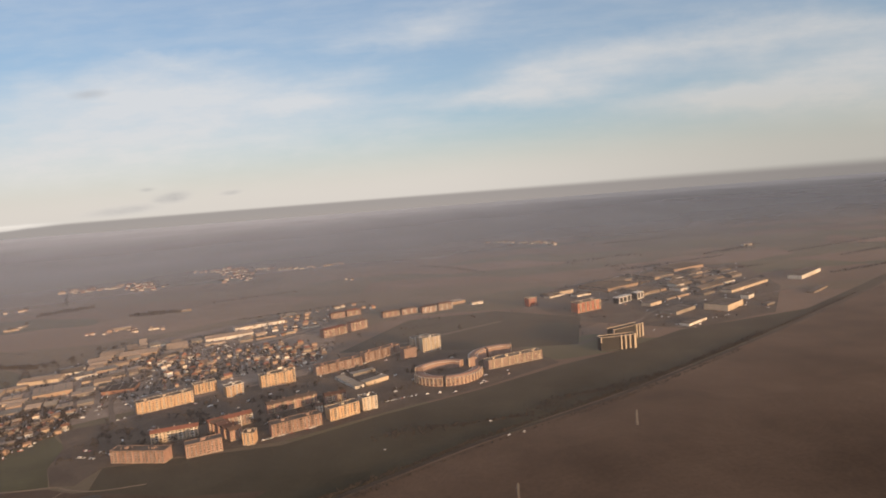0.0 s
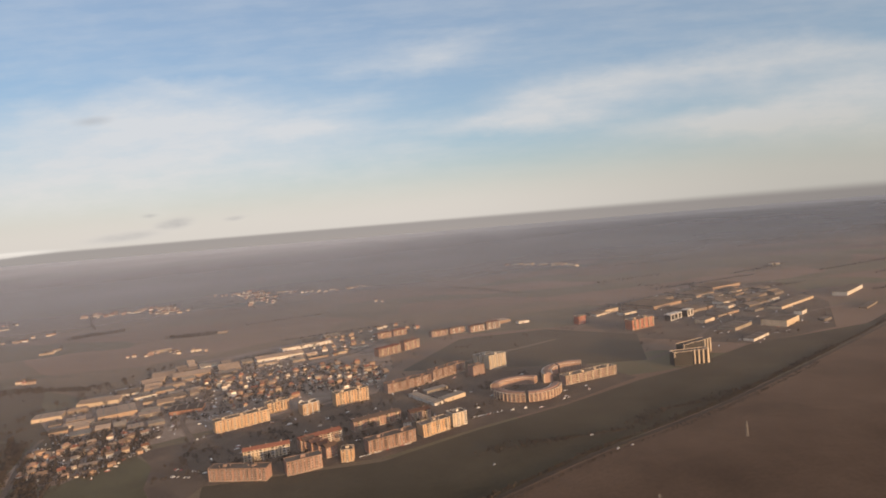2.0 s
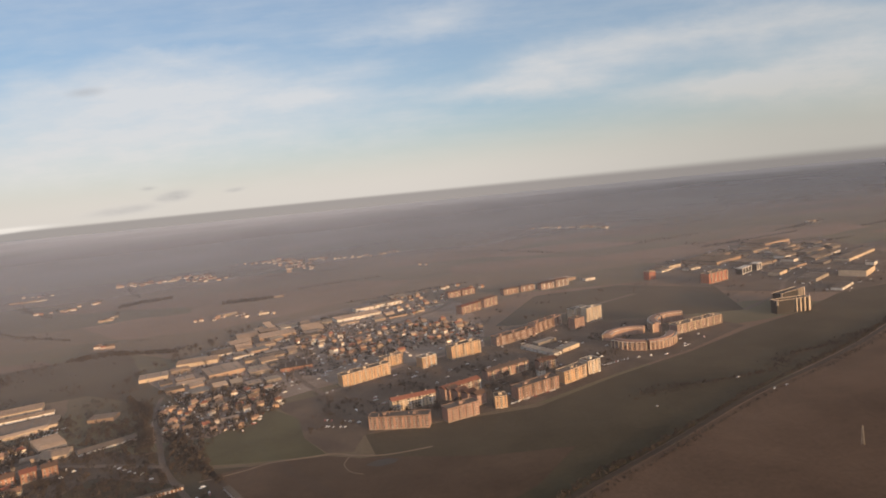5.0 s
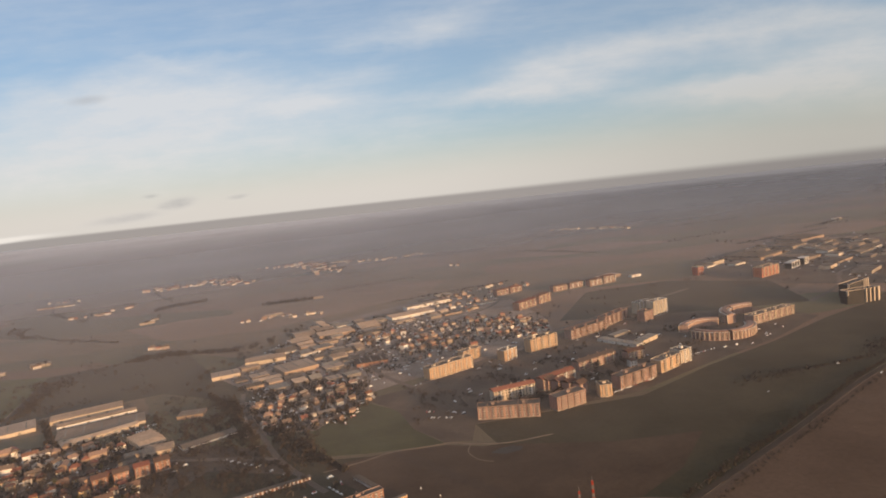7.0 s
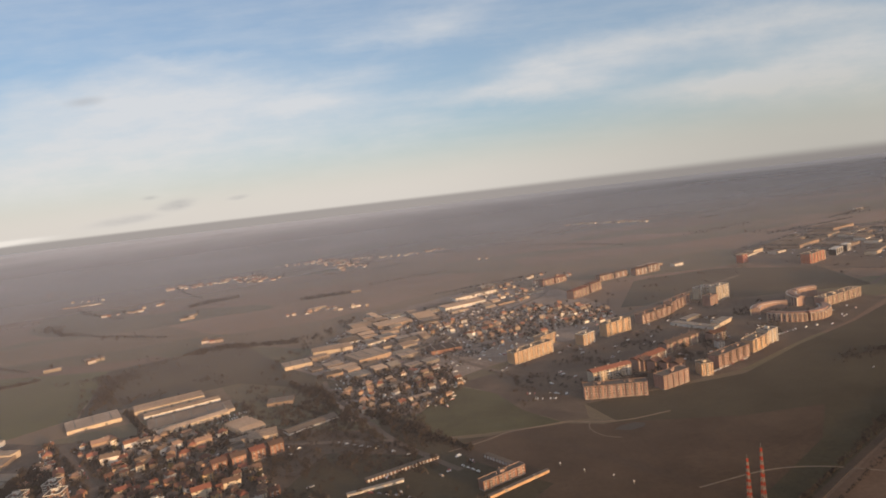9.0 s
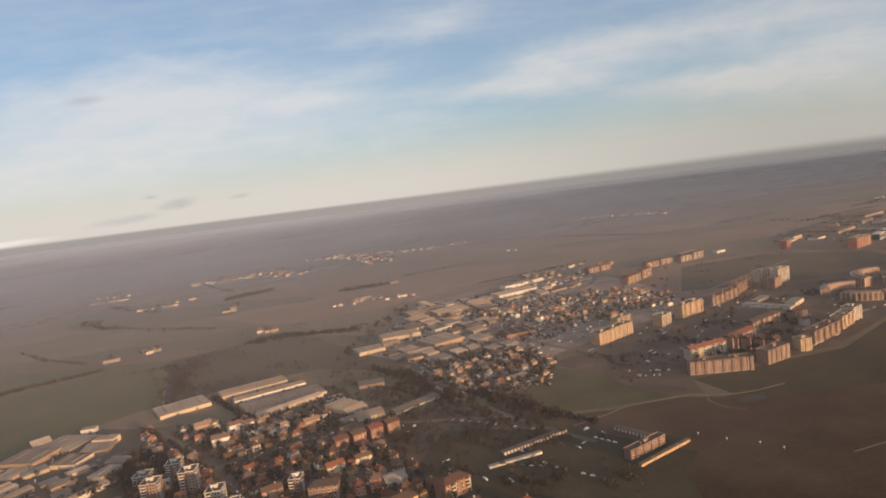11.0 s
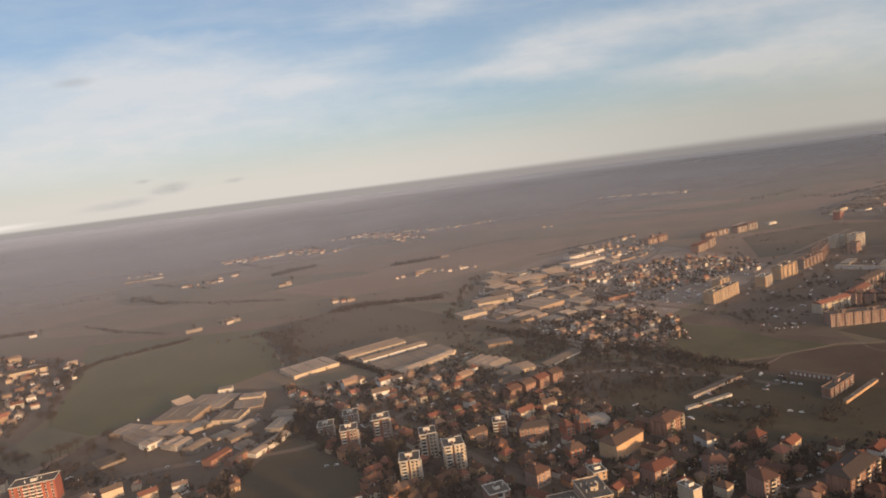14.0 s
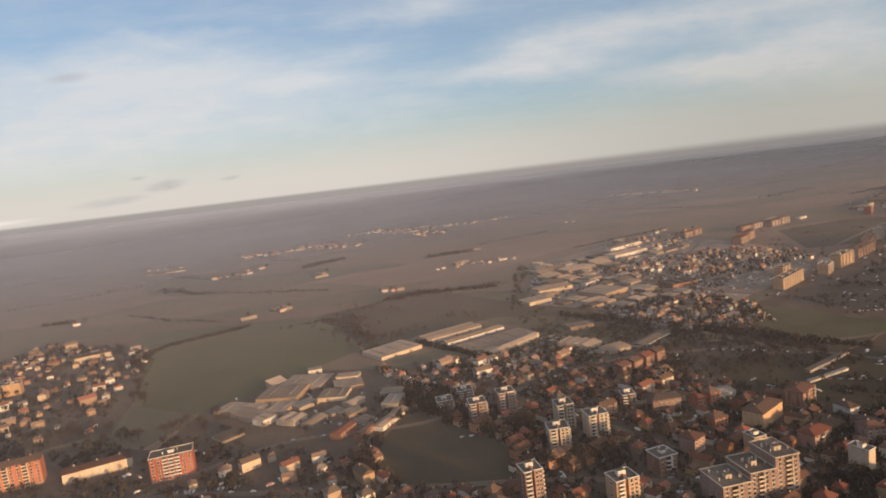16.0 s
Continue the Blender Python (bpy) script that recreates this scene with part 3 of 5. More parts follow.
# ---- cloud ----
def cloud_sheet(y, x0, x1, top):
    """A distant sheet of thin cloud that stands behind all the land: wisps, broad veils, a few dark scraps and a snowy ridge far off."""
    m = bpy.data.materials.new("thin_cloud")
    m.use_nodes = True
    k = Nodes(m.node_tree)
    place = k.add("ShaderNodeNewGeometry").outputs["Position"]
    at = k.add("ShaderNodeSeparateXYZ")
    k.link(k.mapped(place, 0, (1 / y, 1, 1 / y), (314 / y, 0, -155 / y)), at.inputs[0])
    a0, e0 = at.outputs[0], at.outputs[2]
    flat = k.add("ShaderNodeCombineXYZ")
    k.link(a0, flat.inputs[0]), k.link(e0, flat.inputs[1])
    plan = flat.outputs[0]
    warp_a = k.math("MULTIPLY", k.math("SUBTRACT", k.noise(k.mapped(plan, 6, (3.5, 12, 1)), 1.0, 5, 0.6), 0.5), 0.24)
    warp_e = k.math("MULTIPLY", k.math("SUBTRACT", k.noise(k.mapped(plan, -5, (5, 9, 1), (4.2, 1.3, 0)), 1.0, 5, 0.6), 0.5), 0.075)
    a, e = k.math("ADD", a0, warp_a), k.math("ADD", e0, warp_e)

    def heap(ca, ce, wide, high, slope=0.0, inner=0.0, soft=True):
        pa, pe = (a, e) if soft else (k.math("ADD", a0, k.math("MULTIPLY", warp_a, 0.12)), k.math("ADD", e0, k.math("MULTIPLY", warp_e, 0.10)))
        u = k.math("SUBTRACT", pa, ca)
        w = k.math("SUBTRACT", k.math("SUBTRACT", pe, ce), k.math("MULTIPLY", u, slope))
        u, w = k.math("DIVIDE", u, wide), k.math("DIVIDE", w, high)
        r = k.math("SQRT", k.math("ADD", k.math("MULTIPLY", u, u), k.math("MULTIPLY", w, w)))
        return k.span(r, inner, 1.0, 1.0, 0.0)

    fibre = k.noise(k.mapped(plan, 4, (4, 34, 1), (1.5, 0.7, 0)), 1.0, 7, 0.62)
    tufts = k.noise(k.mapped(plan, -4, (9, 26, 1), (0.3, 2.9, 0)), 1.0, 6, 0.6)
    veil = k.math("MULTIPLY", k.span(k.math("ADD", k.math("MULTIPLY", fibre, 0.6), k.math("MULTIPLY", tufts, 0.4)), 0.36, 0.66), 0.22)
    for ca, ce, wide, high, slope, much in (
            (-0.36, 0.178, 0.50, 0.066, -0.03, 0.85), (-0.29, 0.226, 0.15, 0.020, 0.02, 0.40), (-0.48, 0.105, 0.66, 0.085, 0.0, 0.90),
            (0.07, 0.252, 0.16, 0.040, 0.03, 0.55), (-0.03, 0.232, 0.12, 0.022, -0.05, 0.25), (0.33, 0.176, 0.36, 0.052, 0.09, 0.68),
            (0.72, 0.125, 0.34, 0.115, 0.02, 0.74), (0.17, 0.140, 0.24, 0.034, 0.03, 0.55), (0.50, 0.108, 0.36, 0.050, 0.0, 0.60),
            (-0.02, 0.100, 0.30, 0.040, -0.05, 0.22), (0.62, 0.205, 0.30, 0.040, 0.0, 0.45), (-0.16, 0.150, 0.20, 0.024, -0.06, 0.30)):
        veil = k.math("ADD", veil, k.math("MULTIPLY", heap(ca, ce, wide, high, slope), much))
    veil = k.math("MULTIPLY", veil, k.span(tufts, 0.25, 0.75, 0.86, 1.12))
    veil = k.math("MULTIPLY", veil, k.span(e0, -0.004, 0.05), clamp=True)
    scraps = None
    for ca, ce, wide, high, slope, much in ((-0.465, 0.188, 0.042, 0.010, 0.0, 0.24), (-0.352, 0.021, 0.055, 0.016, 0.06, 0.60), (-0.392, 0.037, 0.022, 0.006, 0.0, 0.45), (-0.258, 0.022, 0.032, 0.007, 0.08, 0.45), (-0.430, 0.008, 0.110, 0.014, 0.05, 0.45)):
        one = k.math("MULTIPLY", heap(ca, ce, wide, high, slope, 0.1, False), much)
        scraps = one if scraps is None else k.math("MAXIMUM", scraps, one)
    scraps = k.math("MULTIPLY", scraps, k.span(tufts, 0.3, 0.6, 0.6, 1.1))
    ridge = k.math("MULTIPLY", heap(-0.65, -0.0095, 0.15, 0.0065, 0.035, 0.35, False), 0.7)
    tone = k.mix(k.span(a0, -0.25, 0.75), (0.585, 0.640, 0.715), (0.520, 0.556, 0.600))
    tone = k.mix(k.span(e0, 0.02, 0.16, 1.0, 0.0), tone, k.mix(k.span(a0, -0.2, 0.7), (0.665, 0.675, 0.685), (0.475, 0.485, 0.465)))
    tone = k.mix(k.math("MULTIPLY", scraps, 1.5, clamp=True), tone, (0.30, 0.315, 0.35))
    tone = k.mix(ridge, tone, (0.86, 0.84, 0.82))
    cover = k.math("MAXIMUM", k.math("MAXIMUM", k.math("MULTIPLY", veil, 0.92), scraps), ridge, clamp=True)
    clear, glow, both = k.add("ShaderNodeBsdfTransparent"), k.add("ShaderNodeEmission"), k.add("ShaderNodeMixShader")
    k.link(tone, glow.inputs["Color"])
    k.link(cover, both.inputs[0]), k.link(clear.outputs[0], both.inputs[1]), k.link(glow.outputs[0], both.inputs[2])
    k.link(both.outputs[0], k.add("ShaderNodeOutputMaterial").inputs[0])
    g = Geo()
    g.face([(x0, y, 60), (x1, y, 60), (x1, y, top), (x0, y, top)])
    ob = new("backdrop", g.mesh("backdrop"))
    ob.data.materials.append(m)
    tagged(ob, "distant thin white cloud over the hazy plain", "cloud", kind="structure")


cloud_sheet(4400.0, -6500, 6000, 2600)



def mist(name, z, start, full, most):
    """An added thin sheet over roofs and fields that imitates distance haze; lit by sun and sky, denser further off."""
    m = bpy.data.materials.new(name)
    m.use_nodes = True
    k = Nodes(m.node_tree)
    place = k.add("ShaderNodeNewGeometry").outputs["Position"]
    at = k.add("ShaderNodeSeparateXYZ")
    k.link(place, at.inputs[0])
    # cover grows with distance, so the land pales as through hazy air
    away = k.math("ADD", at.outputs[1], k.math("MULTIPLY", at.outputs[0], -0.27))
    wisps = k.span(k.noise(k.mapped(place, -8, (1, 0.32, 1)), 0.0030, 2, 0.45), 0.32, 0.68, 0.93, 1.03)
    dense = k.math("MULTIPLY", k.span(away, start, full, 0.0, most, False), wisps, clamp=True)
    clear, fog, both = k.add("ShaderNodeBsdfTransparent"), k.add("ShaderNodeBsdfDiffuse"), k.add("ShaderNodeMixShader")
    # haze tint put into the colour: warm brown near, grey far off
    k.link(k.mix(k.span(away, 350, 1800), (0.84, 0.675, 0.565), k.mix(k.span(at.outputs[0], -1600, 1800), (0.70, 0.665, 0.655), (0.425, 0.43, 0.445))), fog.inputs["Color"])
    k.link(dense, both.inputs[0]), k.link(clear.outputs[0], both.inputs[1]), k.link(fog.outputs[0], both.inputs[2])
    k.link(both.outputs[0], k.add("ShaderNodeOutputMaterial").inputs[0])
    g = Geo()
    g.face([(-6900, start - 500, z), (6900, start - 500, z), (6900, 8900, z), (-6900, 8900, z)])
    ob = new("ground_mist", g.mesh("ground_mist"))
    ob.data.materials.append(m)
    tagged(ob, "added see-through sheet imitating distance haze over the land", "mist", kind="structure")


# one sheet over the soil, two above the roofs, stand in for aerial haze
mist("low_haze", 0.9, 360, 1950, 0.46)
mist("roof_haze", 28.0, 230, 1980, 0.45)
mist("high_haze", 34.0, 1150, 3800, 0.70)
strip("road_main", [(-440, 560), (-428, 517), (-400, 455), (-377, 406), (-352, 368), (-340, 352)], 4.0, 0.12, "asphalt", "dark asphalt main road")
strip("road_estate", [(-292, 520), (-250, 560), (-200, 600), (-150, 655), (-60, 720), (60, 800)], 5.0, 0.11, "asphalt", "dark asphalt road behind the flats")
strip("road_town", [(-620, 480), (-590, 440), (-560, 400), (-545, 372), (-520, 330), (-500, 290), (-480, 240)], 4.5, 0.13, "asphalt", "dark asphalt town street")
strip("road_works", [(-760, 330), (-690, 375), (-610, 372), (-545, 400), (-480, 425), (-428, 420), (-377, 406)], 4.5, 0.15, "asphalt", "dark asphalt street past the halls")
strip("road_front", [(-820, 330), (-745, 335), (-690, 320), (-620, 300), (-560, 285), (-500, 262), (-420, 250), (-372, 256)], 4.5, 0.17, "asphalt", "dark asphalt street in the town")
strip("road_far", [(-292, 520), (-330, 600), (-310, 680), (-250, 760), (-180, 850), (-150, 1000)], 4.5, 0.14, "asphalt", "dark asphalt street among workshops")
strip("road_park", [(130, 660), (200, 720), (260, 800), (330, 830), (400, 840), (520, 900)], 5.0, 0.12, "asphalt", "dark asphalt road of the business park")
strip("railway", [(-300, 180), (-207, 262), (-74, 357), (16, 424), (146, 508), (380, 690), (640, 905), (900, 1120)], 3.4, 0.22, "rails", "brown ballast bed of a railway")
strip("road_loop", [(-232, 298), (-204, 304), (-187, 305), (-169, 301), (-152, 292), (-139, 283), (-128, 272)], 1.1, 0.14, "gravel", "narrow pale service road curving past the masts")
strip("path_park", [(-345, 378), (-336, 381), (-320, 388), (-307, 395), (-289, 397), (-268, 399), (-256, 394), (-234, 389), (-205, 394)], 1.3, 0.16, "gravel", "pale gravel path winding through the grass")
strip("path_spur", [(-256, 394), (-259, 382), (-254, 370), (-246, 365)], 0.7, 0.18, "gravel", "pale gravel path in the grass")
sheet("pond", [(-246, 377), (-240, 382), (-232, 384), (-226, 381), (-228, 376), (-238, 373)], 0.10, "water", "small dark pond in the grass")

# ---- the estate of flats ----
EST = "blocks of flats on the estate"
slab(-247.7, 432.0, 41.8, -8.8, 8.8, 9, "clay", "tan", "flat", "stripes", "long clay-coloured block of flats with pale balcony stacks", EST, 1)
slab(-193.5, 430.0, 24.7, 25.4, 9.5, 9, "clay", "tan", "flat", "stripes", "short tan block of flats with pale balconies", EST, 2)
slab(-232.7, 461.4, 33.4, 17.9, 8.4, 8, "cream", "white", "gable", "mixed", "cream block of flats under a red tiled roof", EST, 3)
slab(-193.7, 475.7, 33.3, 32.2, 8.6, 8, "tan", "white", "gable", "mixed", "tan block of flats with red tiles and white gables", EST, 4)
slab(-157.8, 509.0, 42.7, 30.9, 8.2, 8, "clay", "cream", "gable", "mixed", "clay-coloured block of flats under red tiles", EST, 5)
slab(-140.5, 458.3, 38.7, 29.5, 9.3, 9, "clay", "tan", "flat", "mixed", "long brown block of flats facing the meadow", EST, 6)
slab(-101.2, 482.6, 25.8, 35.6, 9.8, 9, "yellow", "cream", "flat", "mixed", "ochre block of flats with pale balconies", EST, 7)
slab(-78.0, 500.9, 13.0, 28.7, 10.6, 10, "cream", "white", "flat", "stripes", "cream end block with white balcony stacks", EST, 8)
slab(-112.6, 523.6, 18.0, 23.5, 7.6, 8, "tan", "cream", "gable", "mixed", "tan block with red tiles in the courtyard", EST, 9)
slab(-117.1, 505.0, 5.5, 10.6, 6.0, 6, "white", "white", "hip", "window", "small white house with red hipped roof", EST, 10)
slab(-159.0, 446.8, 8.6, 1.7, 8.8, 9, "yellow", "cream", "flat", "stripes", "narrow cream end block with white balconies", EST, 11)
for i in range(4):
    slab(-171.0 - 6.5 * i, 456.0 + 6.0 * i, 9.0, 38, 8.2, 7, "clay", "cream", "gable", "window", "clay-coloured stepped row block under red tiles", EST, 60 + i, True, 1.9)
slab(-277.6, 533.3, 47.0, 34.7, 10.2, 9, "yellow", "cream", "flat", "stripes", "long bright yellow block of flats with balcony stacks", "yellow blocks of flats", 12)
slab(-245.5, 578.8, 20.9, 36.3, 9.3, 8, "yellow", "cream", "flat", "mixed", "yellow block of flats with a stepped roof", "yellow blocks of flats", 13)
slab(-210.3, 564.3, 16.1, 37.6, 9.8, 9, "yellow", "white", "flat", "stripes", "small bright yellow block of flats", "yellow blocks of flats", 14)
slab(-183.2, 581.8, 32.4, 31.9, 12.5, 9, "yellow", "cream", "flat", "mixed", "tall yellow block of flats with flat roof", "yellow blocks of flats", 15)
slab(-138.0, 613.2, 49.2, 32.6, 8.9, 9, "tan", "clay", "flat", "mixed", "long tan block of flats with flat roof", EST, 16)
slab(-94.0, 647.5, 46.0, 42.9, 10.0, 9, "tan", "clay", "flat", "mixed", "tan block of flats stepped up behind another", EST, 17)
slab(-53.0, 648.0, 15.0, 35.1, 11.0, 9, "clay", "tan", "flat", "window", "clay-coloured block of flats with plain front", EST, 18)
slab(-34.4, 671.3, 22.1, 29.7, 15.3, 9, "cream", "white", "flat", "stripes", "tall pale block of flats with white balcony towers", EST, 19)
slab(-46.0, 688.0, 22.0, 29.0, 12.5, 8, "cream", "white", "flat", "stripes", "pale block of flats with white balcony towers", EST, 20)
slab(30.5, 591.0, 60.0, 24.5, 8.4, 10, "tan", "cream", "flat", "mixed", "long tan block with flat roof joining the crescent", EST, 21)
arc_block(-9, 583, 33, 205, 262, 7.2, 9, "clay", "curved brown block of flats with pale piers", "curved blocks of flats")
arc_block(-9, 583, 33, 268, 352, 7.2, 9, "clay", "curved brown block of flats with pale piers", "curved blocks of flats")
arc_block(-9, 583, 33, 62, 158, 6.0, 8, "tan", "curved tan block closing the back of the ring", "curved blocks of flats")
arc_block(50, 612, 38, 78, 125, 8.6, 9, "tan", "curved tan crescent with pale parapets", "curved blocks of flats")
arc_block(50, 612, 38, 130, 190, 8.6, 9, "tan", "curved tan crescent with pale parapets", "curved blocks of flats")

# the school: three low wings round a yard
SCH = "wings of the school"
shed(-117.5, 597.5, 44, -56.0, 2.6, 9, "flat", 4, "low white school wing with flat pale roof", SCH, 3, "white", "concrete")
shed(-84, 567.5, 26, 41.0, 3.6, 9, "flat", 2, "low cream school wing with sunlit front", SCH, 4, "cream", "concrete")
shed(-100, 600.5, 24, 34.0, 2.6, 8, "flat", 2, "low school wing with flat grey roof", SCH, 5, "concrete", "concrete")

# dark office block with pale fins
off = thing("office_block", pose(146, 626, 0, 0, 0, 8), "dark glazed office block with tall pale stone fins", "office block", "glazed office wings")
take(146, 626, 38, 14, 8)
part("wall", Geo().box(0, 0, -0.5, 37, 9, 13.4, 0).mesh("wall", "dark"), off)
part("roof", Geo().box(-0.4, -0.6, 13.6, 37.4, 0.1, 14.0, 0).box(-0.4, 8.9, 13.4, 37.4, 9.4, 14.0, 0).box(-0.4, 0.5, 13.4, 0.5, 8.5, 14.0, 0).box(36.5, 0.5, 13.4, 37.4, 8.5, 14.0, 0).box(0.5, 0.5, 13.3, 36.5, 8.5, 13.5, 1).mesh("roof", "cream", "dark"), off)
for x0, w in ((-0.4, 0.9), (20.6, 1.1), (25.0, 1.3), (29.6, 1.5), (34.6, 2.0)):
    part("fin", Geo().box(x0, -1.6, -0.3 if x0 > 0 else 9.0, x0 + w, 0.02, 14.6).mesh("fin", "cream"), off, None, "tall pale stone fin")
off = thing("office_block", pose(166, 654, 0, 0, 0, 30), "dark glazed rear wing with pale stone fins", "office block", "glazed office wings")
take(166, 654, 44, 14, 30)
part("wall", Geo().box(0, 0, -0.5, 42, 9, 13.6, 0).mesh("wall", "dark"), off)
part("roof", Geo().box(-0.4, -0.6, 13.8, 42.4, 0.1, 14.2, 0).box(-0.4, 8.9, 13.6, 42.4, 9.4, 14.2, 0).box(0.5, 0.5, 13.5, 42, 8.5, 13.7, 1).mesh("roof", "cream", "dark"), off)
for x0, w in ((-0.4, 0.9), (32.0, 1.4), (36.4, 1.4), (40.8, 1.6)):
    part("fin", Geo().box(x0, -1.6, -0.3, x0 + w, 0.02, 14.8).mesh("fin", "cream"), off, None, "tall pale stone fin")

# ---- business park beyond the offices ----
BP = "halls of the business park"
slab(161.6, 810.8, 40.1, 31.6, 13.2, 12, "orange", "cream", "flat", "mixed", "bright orange office building with pale corner piers", "", 30, True, 1.6, "office_building", "office building")
for x, y, ln, h, s in ((225.9, 852.4, 27.4, 8.5, 1), (257.4, 874.0, 14.4, 9.5, 2)):
    fr = thing("framed_building", pose(x, y, 0, 0, 0, 38.5), "dark glazed building in a heavy white frame", "office building", "white-framed buildings")
    take(x, y, ln, 9, 38.5)
    part("wall", Geo().box(0, 0, -0.5, ln, 9, h - 0.6).mesh("wall", "dark"), fr)
    part("roof", Geo().box(-0.4, -0.8, h - 0.6, ln + 0.4, 9.2, h + 0.3).mesh("roof", "white"), fr)
    part("sill_beam", Geo().box(-0.4, -0.8, 0.2, ln + 0.4, 0.01, 1.6).mesh("sill_beam", "white"), fr)
    for i in range(4 if s == 1 else 3):
        px = (ln - 1.4) * i / (3 if s == 1 else 2)
        part("frame_post", Geo().box(px, -0.8, 1.6, px + 1.4, 0.01, h - 0.6).mesh("frame_post", "white"), fr)
shed(378.2, 955.0, 60.9, 34.0, 4.0, 18, "ridge", 2, "wide hall with bright front and grey roof", BP, 31, "shedwall", "flat")
shed(386.9, 870.4, 106.2, 38.3, 3.6, 20, "ridge", 2, "very long hall with pale sunlit front", BP, 32, "cream", "flat")
shed(332.4, 759.6, 43.0, 42.4, 7.6, 30, "flat", 4, "tall cream warehouse with sunlit front", BP, 33, "cream", "flat")
shed(386.7, 821.3, 17.7, 42.8, 5.2, 10, "flat", 1, "small white warehouse with flat roof", BP, 34, "white", "flat")
shed(262.7, 700.1, 40.2, 41.0, 3.0, 12, "flat", 3, "long low white hall with flat roof", BP, 35, "white", "flat")
shed(517.9, 931.7, 83.8, 43.0, 5.9, 20, "flat", 5, "long white warehouse apart from the others", BP, 36, "white", "flat")
shed(475.5, 826.4, 52.5, 42.9, 2.2, 10, "flat", 3, "long low pale hall beside the road", BP, 37, "shedwall", "flat")
shed(386.8, 773.3, 17.3, 33.7, 2.8, 8, "flat", 1, "small low pale hall with flat roof", BP, 38, "shedwall", "flat")
shed(143.5, 942.8, 25.2, 43.9, 3.4, 14, "ridge", 2, "small pale workshop with ridged roof", BP, 39, "shedwall", "flat")
shed(163.0, 948.0, 27.9, 31.8, 6.0, 14, "flat", 2, "cream workshop with flat roof", BP, 40, "cream", "flat")
shed(184.4, 922.8, 27.1, 32.4, 3.2, 14, "flat", 2, "low pale workshop with flat roof", BP, 41, "shedwall", "flat")
shed(260.7, 999.5, 42.5, 37.1, 5.4, 30, "ridge", 3, "works hall with sunlit pale front", BP, 42, "shedwall", "flat")
shed(279.4, 902.7, 28.0, 31.2, 3.6, 50, "ridge", 4, "wide hall with sheeted roof", BP, 43, "shedwall", "flat")
shed(258.4, 819.0, 25.8, 39.8, 4.4, 14, "flat", 2, "small hall with sunlit wall", BP, 44, "cream", "flat")
shed(236, 948, 70, 35, 4.5, 60, "ridge", 5, "broad hall with tan sheeted roof", BP, 45, "shedwall", "flat")
shed(385, 1085, 75, 30, 5.0, 45, "ridge", 4, "broad hall with pale roof", BP, 46, "shedwall", "flat")
shed(330, 1020, 50, 35, 4.5, 40, "ridge", 3, "works hall with pale sheet roof", BP, 47, "shedwall", "flat")
shed(270, 760, 45, 40, 4.0, 22, "flat", 3, "low dark hall with flat roof", BP, 48, "concrete", "flat")
slab(107.4, 877.4, 14.4, 34.7, 12.0, 9, "red", "cream", "flat", "window", "red block of flats with pale trim", "", 49)
PK = "pink blocks of flats"
slab(-161.2, 777.3, 34.2, 42.0, 10.0, 10, "clay", "cream", "hip", "mixed", "pinkish block of flats under red tiles", PK, 50)
slab(-131.1, 805.3, 26.0, 44.0, 11.0, 10, "clay", "cream", "hip", "mixed", "pinkish block of flats under red tiles", PK, 51)
slab(-97.0, 877.0, 24.0, 25.6, 7.9, 9, "clay", "cream", "hip", "mixed", "pinkish terrace under red tiles", PK, 52)
slab(-71.0, 889.5, 24.0, 25.6, 7.9, 9, "clay", "white", "hip", "mixed", "pinkish terrace under red tiles", PK, 53)
slab(-42.2, 888.6, 22.0, 27.2, 9.0, 9, "clay", "white", "hip", "mixed", "pinkish terrace with white gables", PK, 54)
slab(-19.0, 900.0, 22.0, 27.2, 10.0, 9, "tan", "white", "hip", "mixed", "tan terrace with white gables", PK, 55)
slab(-173.3, 895.8, 21.0, 29.4, 8.1, 9, "clay", "cream", "hip", "mixed", "pinkish terrace under red tiles", PK, 56)
slab(-152.0, 908.0, 21.0, 29.4, 8.1, 9, "clay", "cream", "hip", "mixed", "pinkish terrace under red tiles", PK, 57)
shed(-10, 930, 36, 30, 4.0, 20, "flat", 3, "low pale hall by the common", "", 58)
shed(30, 925, 18, 25, 3.5, 8, "flat", 1, "small white hall by the common", "", 59, "white")

# ---- long halls behind the town ----
HL = "long halls behind the town"
shed(-628, 504, 38, 30.5, 2.8, 29, "flat", 3, "wide hall with tan roof and sunlit front", HL, 70, "cream")
shed(-589, 532, 54, 26.0, 3.0, 20, "ridge", 2, "long hall with tan sheeted roof", HL, 71, "cream")
shed(-576, 518, 58, 26.0, 2.2, 10, "ridge", 1, "long narrow hall with pale roof", HL, 72, "white")
shed(-560, 486, 62, 24.0, 2.0, 26, "flat", 5, "wide flat hall with tan roof", HL, 73, "shedwall")
shed(-548, 472, 53, 36.0, 2.6, 9, "ridge", 1, "long hall with sunlit tan roof", HL, 74, "cream")
shed(-483, 452, 18, 42.0, 2.2, 26, "saw", 4, "workshop with saw-tooth roof", HL, 75, "cream")
shed(-475, 437, 19, 15.0, 2.2, 12, "saw", 3, "small workshop with saw-tooth roof", HL, 76, "cream")
shed(-478, 508, 20, 5.0, 2.6, 14, "flat", 2, "small hall with pale roof", HL, 77)
shed(-449, 440, 38.6, 36.3, 1.3, 11, "ridge", 1, "long low hall with a bright white front edge", HL, 78, "white", "flat")

